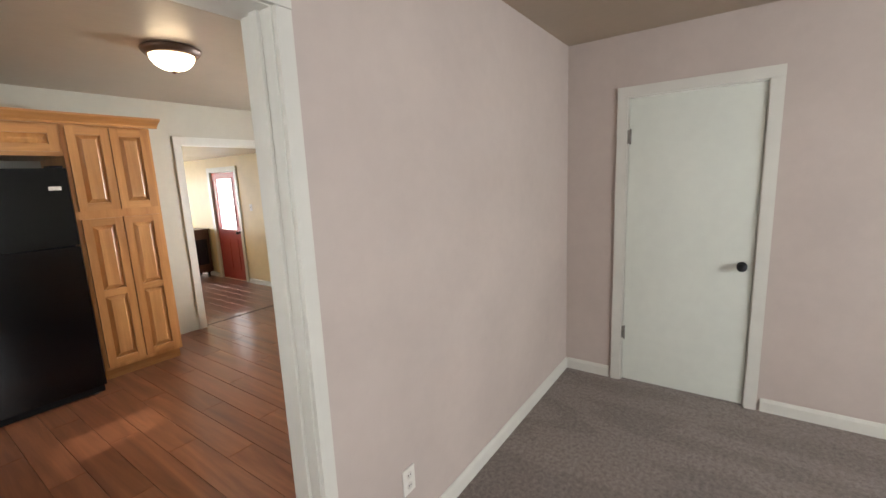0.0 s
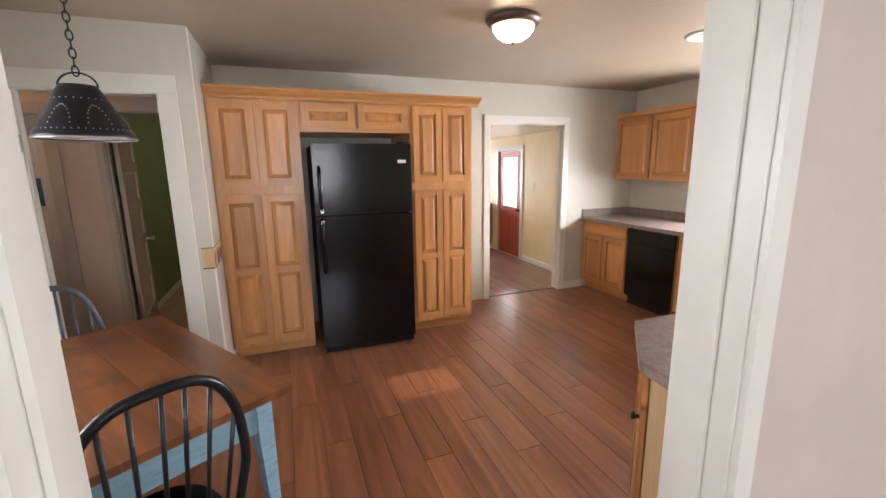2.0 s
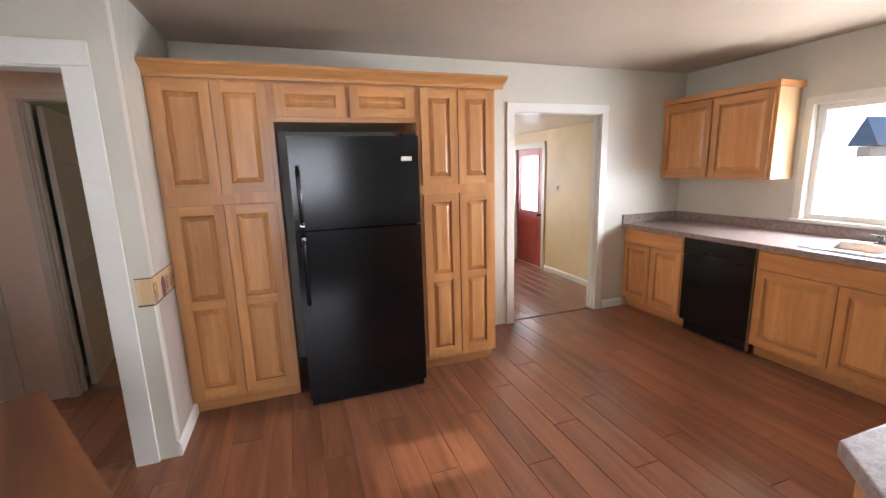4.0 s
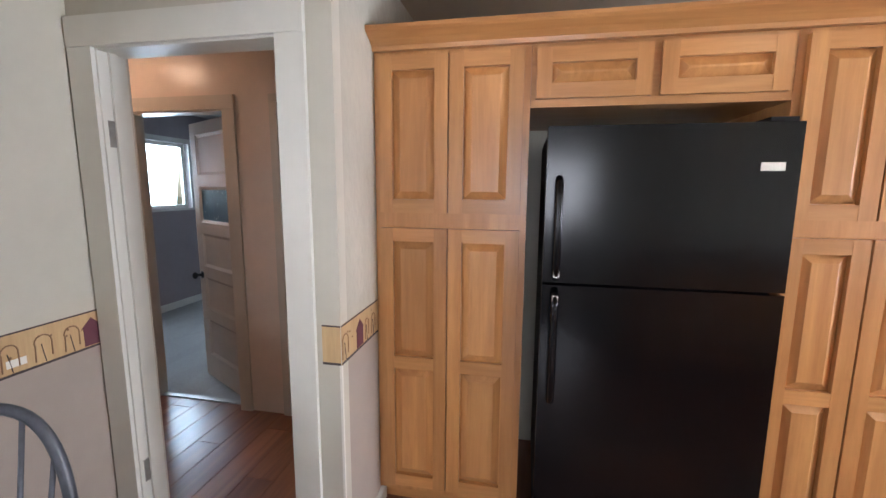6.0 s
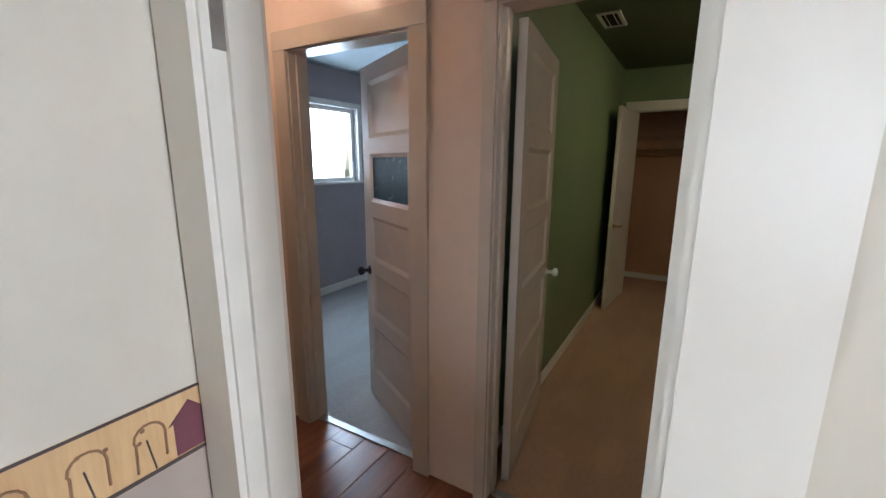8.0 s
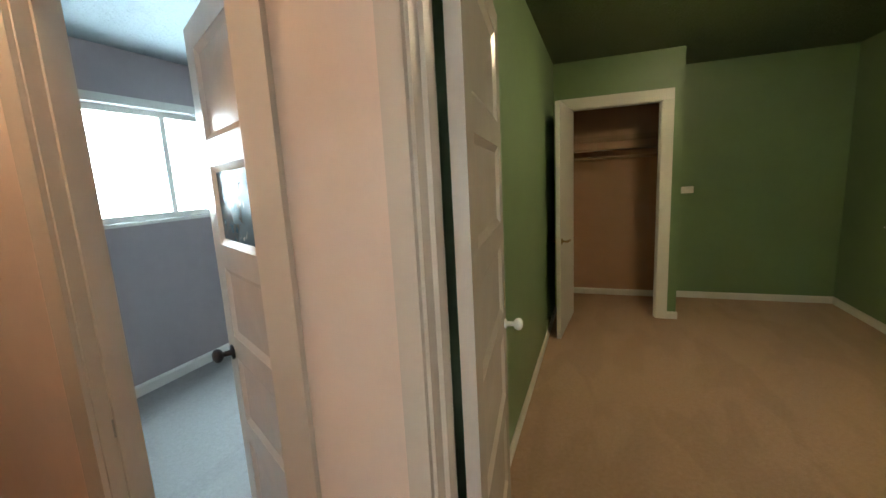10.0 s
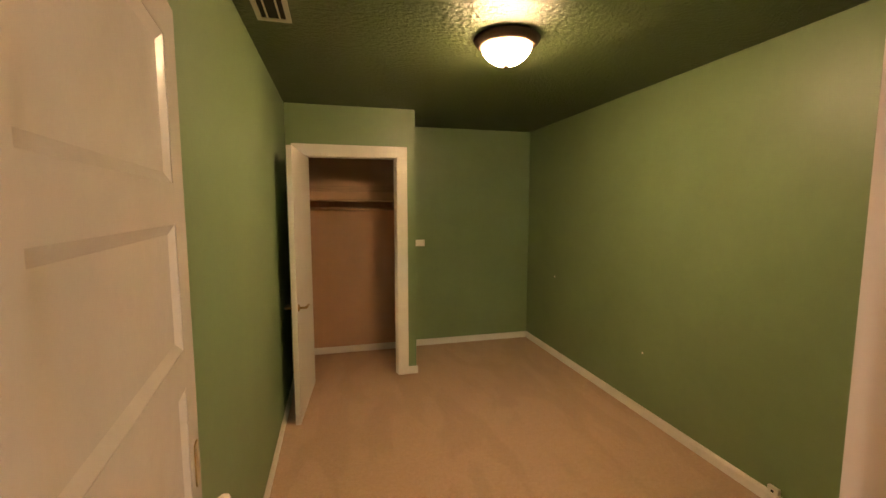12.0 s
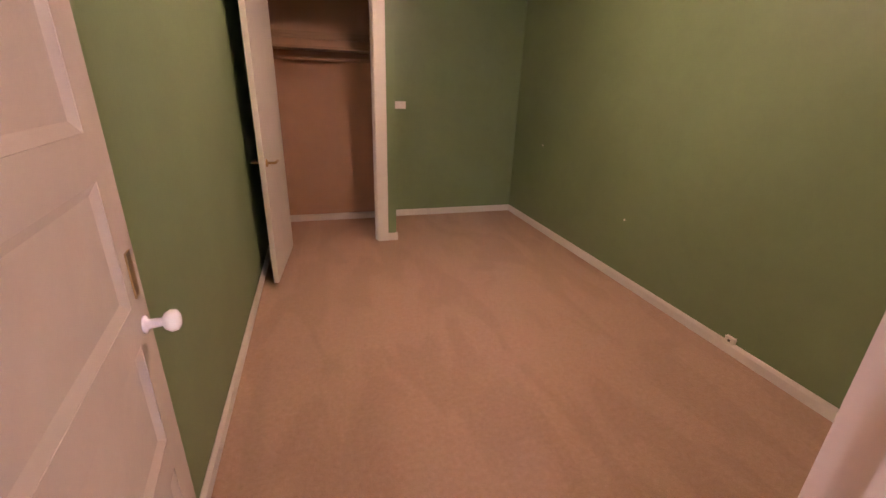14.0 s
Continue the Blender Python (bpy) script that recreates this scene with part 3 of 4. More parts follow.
# bright overcast-white distance beyond the windows; upper east pieces added to narrow the sun
for nm, b in (("backdrop_east", (14.0, 14.1, -6, 24, -0.3, 4.60)), ("backdrop_east_a", (14.0, 14.1, -6, 3.88, 4.601, 7)), ("backdrop_east_b", (14.0, 14.1, 4.22, 24, 4.601, 7)), ("backdrop_east_c", (14.0, 14.1, 3.881, 4.219, 4.87, 7)), ("backdrop_west", (-12.1, -12.0, 0, 16, -0.3, 7)), ("backdrop_north", (-4, 12, 22.0, 22.1, -0.3, 8))):
    setting(nm, box(*b), "bright", "glowing sheet for the hazy distance, upper east pieces masking the sun", "backdrop")


# ---- doors ----
def knob(parent, m, material, label="round door knob", rose=0.028, r=0.027):
    k = part("door_knob", lathe([(0, 0), (rose, 0), (rose, 0.006), (0.011, 0.010), (0.010, 0.035), (r * 0.75, 0.040), (r, 0.052), (r * 0.9, 0.064), (r * 0.45, 0.071), (0, 0.072)], 24, m), material, parent, label)
    return k


def hinge(parent, m):
    bm = box(-0.016, 0.016, -0.004, 0.0, -0.045, 0.045, 0.001)
    bm2 = lathe([(0.006, -0.05), (0.006, 0.05)], 10, pose(0.017, -0.006, 0))
    me = bpy.data.meshes.new("tmp"); bm2.to_mesh(me); bm2.free(); bm.from_mesh(me); bpy.data.meshes.remove(me)
    bm.transform(m)
    return part("hinge", bm, "hinge", parent)


def flush_door(m, w, h, material, label, both=False):
    """A plain slab; local x from the hinge, front towards -y."""
    e = thing("flush_door", m, label, "door", kind="structure")
    part("slab", box(0.003, w - 0.003, 0, 0.035, 0.012, h - 0.004, 0.003), material, e)
    return e


def panel_door(m, w, h, panels, label, material, glass_panel=None, glass_mat="blue_glass"):
    """Stiles, rails and sunk panels; panels from the bottom up as relative heights."""
    e = thing("panelled_door", m, label, "door", kind="structure")
    t, s, r = 0.036, 0.105, 0.085
    part("stile", box(0.003, s, 0, t, 0.012, h, 0.003), material, e)
    part("stile", box(w - s, w - 0.003, 0, t, 0.012, h, 0.003), material, e)
    total = h - 0.012 - r * (len(panels) + 1) - 0.10
    z = 0.012
    for k, f in enumerate((*panels, None)):
        rh = r + (0.10 if k == 0 else 0)
        part("rail", box(s, w - s, 0.0, t, z, z + rh, 0.003), material, e)
        z += rh
        if f is not None:
            ph = total * f / sum(panels)
            mat_p = glass_mat if k == glass_panel else material
            part("panel", box(s - 0.004, w - s + 0.004, 0.011, t - 0.011, z - 0.004, z + ph + 0.004), mat_p, e, "blue frosted panel" if k == glass_panel else "")
            bm = bmesh.new()
            for y0, y1 in ((0.0015, 0.0115), (t - 0.0015, t - 0.0115)):
                q0 = [bm.verts.new(p) for p in ((s, y0, z), (w - s, y0, z), (w - s, y0, z + ph), (s, y0, z + ph))]
                i = 0.022
                q1 = [bm.verts.new(p) for p in ((s + i, y1, z + i), (w - s - i, y1, z + i), (w - s - i, y1, z + ph - i), (s + i, y1, z + ph - i))]
                for q in range(4):
                    bm.faces.new((q0[q], q0[(q + 1) % 4], q1[(q + 1) % 4], q1[q]))
            part("moulding", bm, material, e)
            z += ph
    return e


# office closet door, shut
d = flush_door(pose(5.292, 1.434, 0, 0, 0, -90), 0.744, 2.027, M["door_white"], "plain white flush door, shut, with a black knob")
d.name = "door_1"
knob(d, pose(0.685, 0, 0.93, 90, 0, 0), "iron", "black round knob")
hinge(d, pose(-0.004, -0.004, 1.775)); hinge(d, pose(-0.004, -0.004, 0.375))
# small bedroom door, half open
d = panel_door(pose(0.357, 5.735, 0, 0, 0, 180 - 29), 0.70, 1.985, [1.15, 1, 1, 1.05, 1.15], "white five-panel door standing half open, one blue panel", M["old_trim"], 3)
d.name = "door_2"
knob(d, pose(0.645, 0.036, 0.84, -90, 0, 0), "iron", "dark round knob"); knob(d, pose(0.645, 0, 0.84, 90, 0, 0), "iron", "dark round knob")
# green bedroom door, open along the wall
d = panel_door(pose(0.803, 5.757, 0, 0, 0, 97.0), 0.77, 2.01, [1.15, 1, 1, 1.05, 1.15], "cream five-panel door, chipped paint, open against the wall", M["old_trim"])
d.name = "door_3"
knob(d, pose(0.715, 0, 0.86, 90, 0, 0), "glass_knob", "faceted clear glass knob", 0.02, 0.026)
part("keyhole_plate", box(0.70, 0.73, -0.004, -0.001, 0.93, 1.03, 0.001), "brass", d)
# closet door, open towards the room
d = flush_door(pose(0.797, 9.225, 0, 0, 0, -95.0), 0.765, 2.0, M["trim"], "cream flush closet door standing open, lever handles")
d.name = "door_4"
for s_, y_ in ((-1, 0.0), (1, 0.035)):
    h_ = part("lever_handle", tube([(0.705, y_, 0.86), (0.705, y_ + s_ * 0.045, 0.86), (0.695, y_ + s_ * 0.055, 0.86), (0.60, y_ + s_ * 0.055, 0.858)], 0.009), "brass", d, "brass lever handle")
    part("rose", lathe([(0.026, 0), (0.026, 0.006), (0.014, 0.011), (0, 0.011)], 20, pose(0.705, y_, 0.86, 90 if s_ < 0 else -90, 0, 0)), "brass", h_)
# red entrance door with a tall light
d = thing("door_5", pose(6.195, 8.955, LOW, 0, 0, -90), "red painted entrance door with a tall bright glass light", "door", kind="structure")
part("stile", box(0.003, 0.13, 0, 0.04, 0.01, 2.005, 0.003), "red", d); part("stile", box(0.70, 0.827, 0, 0.04, 0.01, 2.005, 0.003), "red", d)
part("rail", box(0.13, 0.70, 0, 0.04, 0.01, 0.955, 0.003), "red", d); part("rail", box(0.13, 0.70, 0, 0.04, 1.895, 2.005, 0.003), "red", d)
for x0_, x1_ in ((0.16, 0.39), (0.44, 0.67)):
    part("panel", box(x0_, x1_, -0.007, -0.001, 0.20, 0.78, 0.006), "red", d)
# the pane emits by itself in place of daylight through the glass
part("pane", box(0.13, 0.70, 0.016, 0.022, 0.955, 1.895), "bright", d, "frosted glass, made to glow like daylight")
for b_ in ((0.13, 0.70, -0.008, -0.001, 0.94, 0.962), (0.13, 0.70, -0.008, -0.001, 1.888, 1.91), (0.118, 0.14, -0.008, -0.001, 0.94, 1.91), (0.69, 0.712, -0.008, -0.001, 0.94, 1.91)):
    part("glazing_bead", box(*b_, 0.002), "red", d)
knob(d, pose(0.765, 0, 0.91, 90, 0, 0), "iron", "black round knob")
for z_ in (1.72, 0.30):
    hg = setting("hinge_leaf", box(0.661, 0.666, 4.60, 4.64, z_ - 0.05, z_ + 0.05, 0.002), "hinge", "bare hinge leaf left on the painted jamb", "hinge")
setting("strike_plate", box(-0.348, -0.344, 5.65, 5.675, 0.70, 0.76, 0.001), "hinge", "small steel strike plate on the painted jamb", "strike plate")


# ---- ceiling lamps ----
def flush_lamp(x, y, z, bowl, label, s=1.0):
    e = thing("ceiling_lamp", pose(x, y, z), label, "ceiling light")
    part("canopy", lathe([(0.0, -0.001), (0.164 * s, -0.001), (0.172 * s, -0.008), (0.166 * s, -0.024), (0.148 * s, -0.043), (0.134 * s, -0.050), (0.128 * s, -0.042), (0.0, -0.038)], 40), "bronze", e, "dark bronze rim")
    part("glass_bowl", lathe([(0.127 * s, -0.045), (0.122 * s, -0.070), (0.100 * s, -0.100), (0.066 * s, -0.122), (0.030 * s, -0.132), (0.0, -0.134)], 40), bowl, e, "lit frosted glass bowl")
    part("finial", lathe([(0.0, -0.133), (0.012, -0.135), (0.014, -0.142), (0.008, -0.150), (0.0, -0.153)], 16), "bronze", e)
    return e


flush_lamp(3.50, 3.82, CEIL, "bowl", "flush ceiling lamp, bronze rim, lit frosted bowl")
flush_lamp(1.93, 7.54, 2.45, "bowl_green", "lit flush ceiling lamp with bronze rim, green ceiling")
flush_lamp(-0.28, 5.15, CEIL, "bowl_hall", "small lit flush lamp on the hall ceiling", 0.7)


def vent(m, w, d, label, n=7):
    e = thing("ceiling_vent", m, label, "vent")
    part("backing", box(0.012, w - 0.012, 0.012, d - 0.012, -0.005, -0.001), "dark_fill", e)
    part("frame", box(0, w, 0, 0.022, -0.012, -0.001, 0.003), "white_plastic", e); part("frame", box(0, w, d - 0.022, d, -0.012, -0.001, 0.003), "white_plastic", e)
    part("frame", box(0, 0.022, 0.022, d - 0.022, -0.012, -0.001, 0.003), "white_plastic", e); part("frame", box(w - 0.022, w, 0.022, d - 0.022, -0.012, -0.001, 0.003), "white_plastic", e)
    for k in range(n):
        x = 0.022 + (w - 0.044) * (k + 0.5) / n
        bm = box(-0.006, 0.006, 0.022, d - 0.022, -0.001, 0.0005)
        bm.transform(pose(x, 0, -0.009, 0, 35, 0))
        part("slat", bm, "white_plastic", e)
    return e


vent(pose(0.72, 7.27, 2.45), 0.15, 0.33, "white metal air vent in the green ceiling", 2)
e = thing("ceiling_vent", pose(4.98, 3.66, CEIL), "round white air diffuser in the kitchen ceiling", "vent")
part("outer_ring", lathe([(0.12, -0.001), (0.155, -0.001), (0.150, -0.012), (0.118, -0.018), (0.112, -0.006)], 36), "white_plastic", e)
part("middle_ring", lathe([(0.075, -0.004), (0.098, -0.010), (0.094, -0.020), (0.070, -0.016)], 36), "white_plastic", e)
part("centre", lathe([(0, -0.006), (0.05, -0.010), (0.046, -0.022), (0, -0.026)], 36), "white_plastic", e)
part("throat", lathe([(0, -0.001), (0.121, -0.001), (0.121, -0.0035), (0, -0.0035)], 36), "dark_fill", e)


# ---- kitchen cabinets ----
def cabinet_door(parent, x0, x1, z0, z1, panels=1, name="door"):
    """Stiles and rails with raised panels, overlaid on the front at local y = 0."""
    s, t = 0.056, 0.024
    d = part(name, box(x0, x1, -0.004, -0.001, z0, z1), "cab", parent)
    part("stile", box(x0, x0 + s, -t, -0.0045, z0, z1, 0.005), "cab", d)
    part("stile", box(x1 - s, x1, -t, -0.0045, z0, z1, 0.005), "cab", d)
    step = (z1 - z0 - s) / panels
    for k in range(panels + 1):
        part("rail", box(x0 + s, x1 - s, -t + 0.001, -0.0045, z0 + step * k, z0 + step * k + s, 0.005), "cab_x", d)
    for k in range(panels):
        a, b = z0 + step * k + s, z0 + step * (k + 1)
        bm = bmesh.new()
        i, j = 0.004, 0.034
        lo = [bm.verts.new(p) for p in ((x0 + s + i, -0.005, a + i), (x1 - s - i, -0.005, a + i), (x1 - s - i, -0.005, b - i), (x0 + s + i, -0.005, b - i))]
        hi = [bm.verts.new(p) for p in ((x0 + s + j, -0.022, a + j), (x1 - s - j, -0.022, a + j), (x1 - s - j, -0.022, b - j), (x0 + s + j, -0.022, b - j))]
        if x1 - x0 > 0.20 and b - a > 0.072:
            bm.faces.new(hi)
            for q in range(4):
                bm.faces.new((lo[q], lo[(q + 1) % 4], hi[(q + 1) % 4], hi[q]))
            bmesh.ops.recalc_face_normals(bm, faces=bm.faces)
            part("raised_panel", bm, "cab", d)
        else:
            bm.free()
    return d


def drawer_front(parent, x0, x1, z0, z1):
    return part("drawer_front", box(x0, x1, -0.020, -0.001, z0, z1, 0.007, 3), "cab_x", parent)


def carcass(parent, w, d, z0, z1, toe=0.0):
    part("body", box(0, w, 0.0, d, z0 + toe, z1, 0.002), "cab", parent)
    if toe:
        part("toe_kick", box(0.0, w, 0.07, d, z0, z0 + toe - 0.001), "cab_x", parent)


def tall_unit(x, w, label):
    e = thing("pantry_cabinet", pose(x, 4.97, 0), label, "cabinet", "tall kitchen cabinets")
    carcass(e, w, 0.67, 0, 2.075, 0.10)
    m = w / 2
    for a, b in ((0.026, m - 0.004), (m + 0.004, w - 0.026)):
        cabinet_door(e, a, b, 1.418, 2.055)
        cabinet_door(e, a, b, 0.135, 1.352, 2)
    return e


tall_unit(1.602, 0.645, "honey oak pantry cabinet with raised-panel doors")
tall_unit(3.152, 0.590, "honey oak pantry cabinet with raised-panel doors")
e = thing("bridge_cabinet", pose(2.248, 4.97, 0), "honey oak cabinet above the black refrigerator", "cabinet", "tall kitchen cabinets")
part("body", box(0, 0.903, 0, 0.67, 1.838, 2.075, 0.002), "cab_x", e)
cabinet_door(e, 0.02, 0.435, 1.868, 2.055); cabinet_door(e, 0.465, 0.883, 1.868, 2.055)
cr = [(0, 2.076), (-0.022, 2.076), (-0.026, 2.092), (-0.050, 2.110), (-0.088, 2.128), (-0.098, 2.136), (-0.098, 2.150), (0, 2.150)]
bm = bmesh.new()
ends = [[bm.verts.new((x, 4.97 + y, z)) for y, z in cr] for x in (1.602, 3.80)]
for i in range(len(cr)):
    bm.faces.new((ends[0][i], ends[0][(i + 1) % len(cr)], ends[1][(i + 1) % len(cr)], ends[1][i]))
bm.faces.new(ends[0]); bm.faces.new(ends[1])
bmesh.ops.recalc_face_normals(bm, faces=bm.faces)
tagged(part("crown_moulding", bm, "cab_x"), "honey oak crown moulding along the pantry cabinets", "moulding")
tagged(part("cabinet_cover", box(1.602, 3.742, 4.971, 5.643, 2.077, 2.095), "cab_x"), "oak board on top of the pantry cabinets", "cabinet top")

# refrigerator
e = thing("refrigerator", pose(2.312, 4.78, 0), "black top-freezer refrigerator standing between oak pantries", "refrigerator")
part("body", box(0.008, 0.782, 0.075, 0.80, 0.03, 1.735, 0.006), "black_soft", e)
fd = part("freezer_door", box(0, 0.79, 0, 0.068, 1.182, 1.74, 0.014, 3), "black", e)
ld = part("lower_door", box(0, 0.79, 0, 0.068, 0.07, 1.172, 0.014, 3), "black", e)
part("kick_grille", box(0.01, 0.78, 0.03, 0.07, 0.012, 0.062, 0.004), "black_soft", e)
for d_, a, b in ((fd, 1.20, 1.56), (ld, 0.72, 1.155)):
    part("handle", tube([(0.045, -0.002, a), (0.045, -0.040, a + 0.02), (0.045, -0.048, a + 0.06), (0.045, -0.048, b - 0.06), (0.045, -0.040, b - 0.02), (0.045, -0.002, b)], 0.013), "black", d_, "black bar handle")
    part("handle_cap", box(0.034, 0.056, -0.050, -0.03, (a + 0.01 if d_ is fd else b - 0.035), (a + 0.035 if d_ is fd else b - 0.01), 0.004), "chrome", d_, "shiny handle end")
part("badge", box(0.675, 0.745, -0.003, 0.0005, 1.585, 1.612, 0.001), "white_plastic", fd, "small pale label plate")
part("top_hinge", box(0.70, 0.78, 0.02, 0.14, 1.741, 1.758, 0.004), "black_soft", e)
for x_ in (0.06, 0.73):
    part("foot", lathe([(0.02, 0), (0.022, 0.014), (0.010, 0.016), (0.010, 0.034)], 14, pose(x_, 0.06, 0)), "hinge", e)


def base_unit(name, m, w, label, doors, drawers, d=0.60):
    e = thing(name, m, label, "cabinet", "base kitchen cabinets")
    carcass(e, w, d, 0, 0.868, 0.10)
    top = 0.85
    if drawers:
        for k in range(drawers):
            drawer_front(e, 0.015 + (w - 0.03) * k / drawers + 0.004, 0.015 + (w - 0.03) * (k + 1) / drawers - 0.004, 0.725, top)
        top = 0.708
    for k in range(doors):
        cabinet_door(e, 0.015 + (w - 0.03) * k / doors + 0.004, 0.015 + (w - 0.03) * (k + 1) / doors - 0.004, 0.125, top)
    return e


FX = 5.62
base_unit("base_cabinet", pose(FX, 5.640, 0, 0, 0, -90), 0.742, "honey oak base cabinet, drawer over two doors", 2, 1, 0.70)
base_unit("sink_cabinet", pose(FX, 4.268, 0, 0, 0, -90), 1.06, "honey oak sink cabinet with a long false drawer", 2, 1, 0.70)
base_unit("base_cabinet", pose(FX, 3.205, 0, 0, 0, -90), 0.60, "honey oak corner base cabinet", 1, 1, 0.70)
base_unit("base_cabinet", pose(5.58, 2.585, 0, 0, 0, 180), 1.05, "honey oak base cabinet along the peninsula", 2, 2, 0.59)
base_unit("base_cabinet", pose(4.528, 2.585, 0, 0, 0, 180), 1.05, "honey oak base cabinet along the peninsula", 2, 2, 0.59)
# angled end cabinet of the peninsula
e = thing("peninsula_end_cabinet", pose(0, 0, 0), "angled oak end cabinet with a pale veneer side panel", "cabinet", "base kitchen cabinets")
part("body", prism([(3.205, 1.995), (3.205, 2.335), (3.45, 2.585), (3.476, 2.585), (3.476, 1.995)], 0.10, 0.868, 0.002), "cab", e)
part("toe_kick", prism([(3.26, 2.0), (3.26, 2.30), (3.47, 2.52), (3.47, 2.0)], 0.0, 0.099), "cab_x", e)
part("side_panel", box(3.196, 3.204, 1.995, 2.325, 0.0, 0.868, 0.002), "cab_side", e, "pale plain veneer side panel")
ang = math.degrees(math.atan2(2.335 - 2.585, 3.205 - 3.45))
fm = pose(3.449, 2.588, 0, 0, 0, ang)
bm = box(0.012, 0.336, -0.020, -0.001, 0.725, 0.85, 0.007, 3); bm.transform(fm)
part("drawer_front", bm, "cab_x", e)
for nm, b, mt in (("door", (0.012, 0.336, -0.008, -0.001, 0.125, 0.708), "cab"), ("stile", (0.012, 0.068, -0.02, -0.0085, 0.125, 0.708), "cab"), ("stile", (0.280, 0.336, -0.02, -0.0085, 0.125, 0.708), "cab"),
                  ("rail", (0.068, 0.280, -0.019, -0.0085, 0.125, 0.183), "cab_x"), ("rail", (0.068, 0.280, -0.019, -0.0085, 0.65, 0.708), "cab_x"), ("raised_panel", (0.09, 0.258, -0.017, -0.0085, 0.205, 0.628), "cab")):
    bm = box(*b, 0.003); bm.transform(fm)
    part(nm, bm, mt, e)
part("drawer_pull", lathe([(0, 0), (0.008, 0), (0.007, 0.012), (0.015, 0.018), (0.013, 0.027), (0, 0.029)], 14, fm @ pose(0.30, -0.02, 0.66, 90, 0, 0)), "iron", e)

# dishwasher
e = thing("dishwasher", pose(FX, 4.890, 0, 0, 0, -90), "black dishwasher built in under the counter", "dishwasher")
part("tub", box(0.004, 0.610, 0.0, 0.58, 0.10, 0.866), "black_soft", e)
part("door_panel", box(0.004, 0.610, -0.026, -0.001, 0.115, 0.715, 0.006), "black", e)
cp = part("control_panel", box(0.004, 0.610, -0.034, -0.001, 0.722, 0.866, 0.008), "black", e)
part("handle_recess", box(0.20, 0.42, -0.040, -0.0345, 0.74, 0.77, 0.002), "black_soft", cp)
part("kick_plate", box(0.004, 0.610, 0.03, 0.05, 0.0, 0.10, 0.002), "black_soft", e)
part("trim_strip", box(0.611, 0.617, -0.02, 0.02, 0.02, 0.866), "chrome", e)

# worktops
poly = [(3.125, 1.992), (3.155, 2.345), (3.425, 2.632), (5.575, 2.632), (5.575, 3.22), (6.328, 3.22), (6.328, 1.992)]
e = thing("worktop", pose(0, 0, 0), "speckled brown laminate worktop with a backsplash lip", "worktop")
part("slab", prism(poly, 0.870, 0.910, 0.006), "counter", e)
bm = bmesh.new()
cube(bm, 5.575, 6.328, 4.05, 5.643, 0.870, 0.910); cube(bm, 5.575, 5.70, 3.2205, 4.05, 0.870, 0.910); cube(bm, 6.20, 6.328, 3.2205, 4.05, 0.870, 0.910)
part("slab", bm, "counter", e)
part("backsplash", box(6.308, 6.328, 1.992, 5.643, 0.911, 1.0, 0.003), "counter", e)
part("backsplash", box(5.575, 6.307, 5.625, 5.643, 0.911, 1.0, 0.003), "counter", e)
part("backsplash", box(3.16, 6.307, 1.992, 2.01, 0.911, 1.0, 0.003), "counter", e)

# sink and tap
e = thing("sink", pose(5.70, 3.225, 0), "white enamel double bowl sink set in the worktop", "sink")
part("rim", box(-0.02, 0.52, -0.0, 0.03, 0.911, 0.922, 0.004), "enamel", e); part("rim", box(-0.02, 0.52, 0.80, 0.83, 0.911, 0.922, 0.004), "enamel", e)
part("rim", box(-0.02, 0.03, 0.03, 0.80, 0.911, 0.922, 0.004), "enamel", e); part("rim", box(0.41, 0.52, 0.03, 0.80, 0.911, 0.922, 0.004), "enamel", e)
part("divider", box(0.03, 0.41, 0.40, 0.43, 0.80, 0.918, 0.004), "enamel", e)
for a, b in ((0.03, 0.40), (0.43, 0.80)):
    bm = bmesh.new()
    cube(bm, 0.03, 0.41, a, b, 0.73, 0.74); cube(bm, 0.022, 0.03, a, b, 0.73, 0.912); cube(bm, 0.41, 0.418, a, b, 0.73, 0.912)
    cube(bm, 0.03, 0.41, a - 0.008, a, 0.73, 0.912); cube(bm, 0.03, 0.41, b, b + 0.008, 0.73, 0.912)
    part("bowl", bm, "enamel", e)
e = thing("faucet", pose(6.17, 3.72, 0.922), "dull dark gooseneck kitchen faucet with two lever handles", "faucet")
part("base_plate", box(-0.03, 0.03, -0.13, 0.13, 0, 0.012, 0.005), "faucet", e)
arc = [(0, 0, 0.012), (0, 0, 0.14)] + [(-0.075 + 0.075 * math.cos(a), 0, 0.14 + 0.085 * math.sin(a)) for a in np.linspace(0.1, math.pi * 0.95, 12)] + [(-0.15, 0, 0.12)]
part("spout", tube(arc, 0.010, 12), "faucet", e)
for y_ in (-0.1, 0.1):
    hb = part("handle", lathe([(0.02, 0.012), (0.018, 0.03), (0.011, 0.05), (0.011, 0.06), (0, 0.062)], 16, pose(0, y_, 0)), "faucet", e)
    part("lever", tube([(0, y_, 0.052), (0, y_ + math.copysign(0.07, y_), 0.060)], 0.007), "faucet", hb)

# wall cabinet
e = thing("wall_cabinet", pose(6.06, 5.640, 0, 0, 0, -90), "honey oak wall cabinet with two doors beside the window", "cabinet")
part("body", box(0, 1.10, 0, 0.268, 1.365, 2.10, 0.002), "cab", e)
part("side_panel", box(1.101, 1.106, 0.0, 0.268, 1.365, 2.10), "cab_side", e)
cabinet_door(e, 0.02, 0.54, 1.385, 2.08); cabinet_door(e, 0.56, 1.08, 1.385, 2.08)
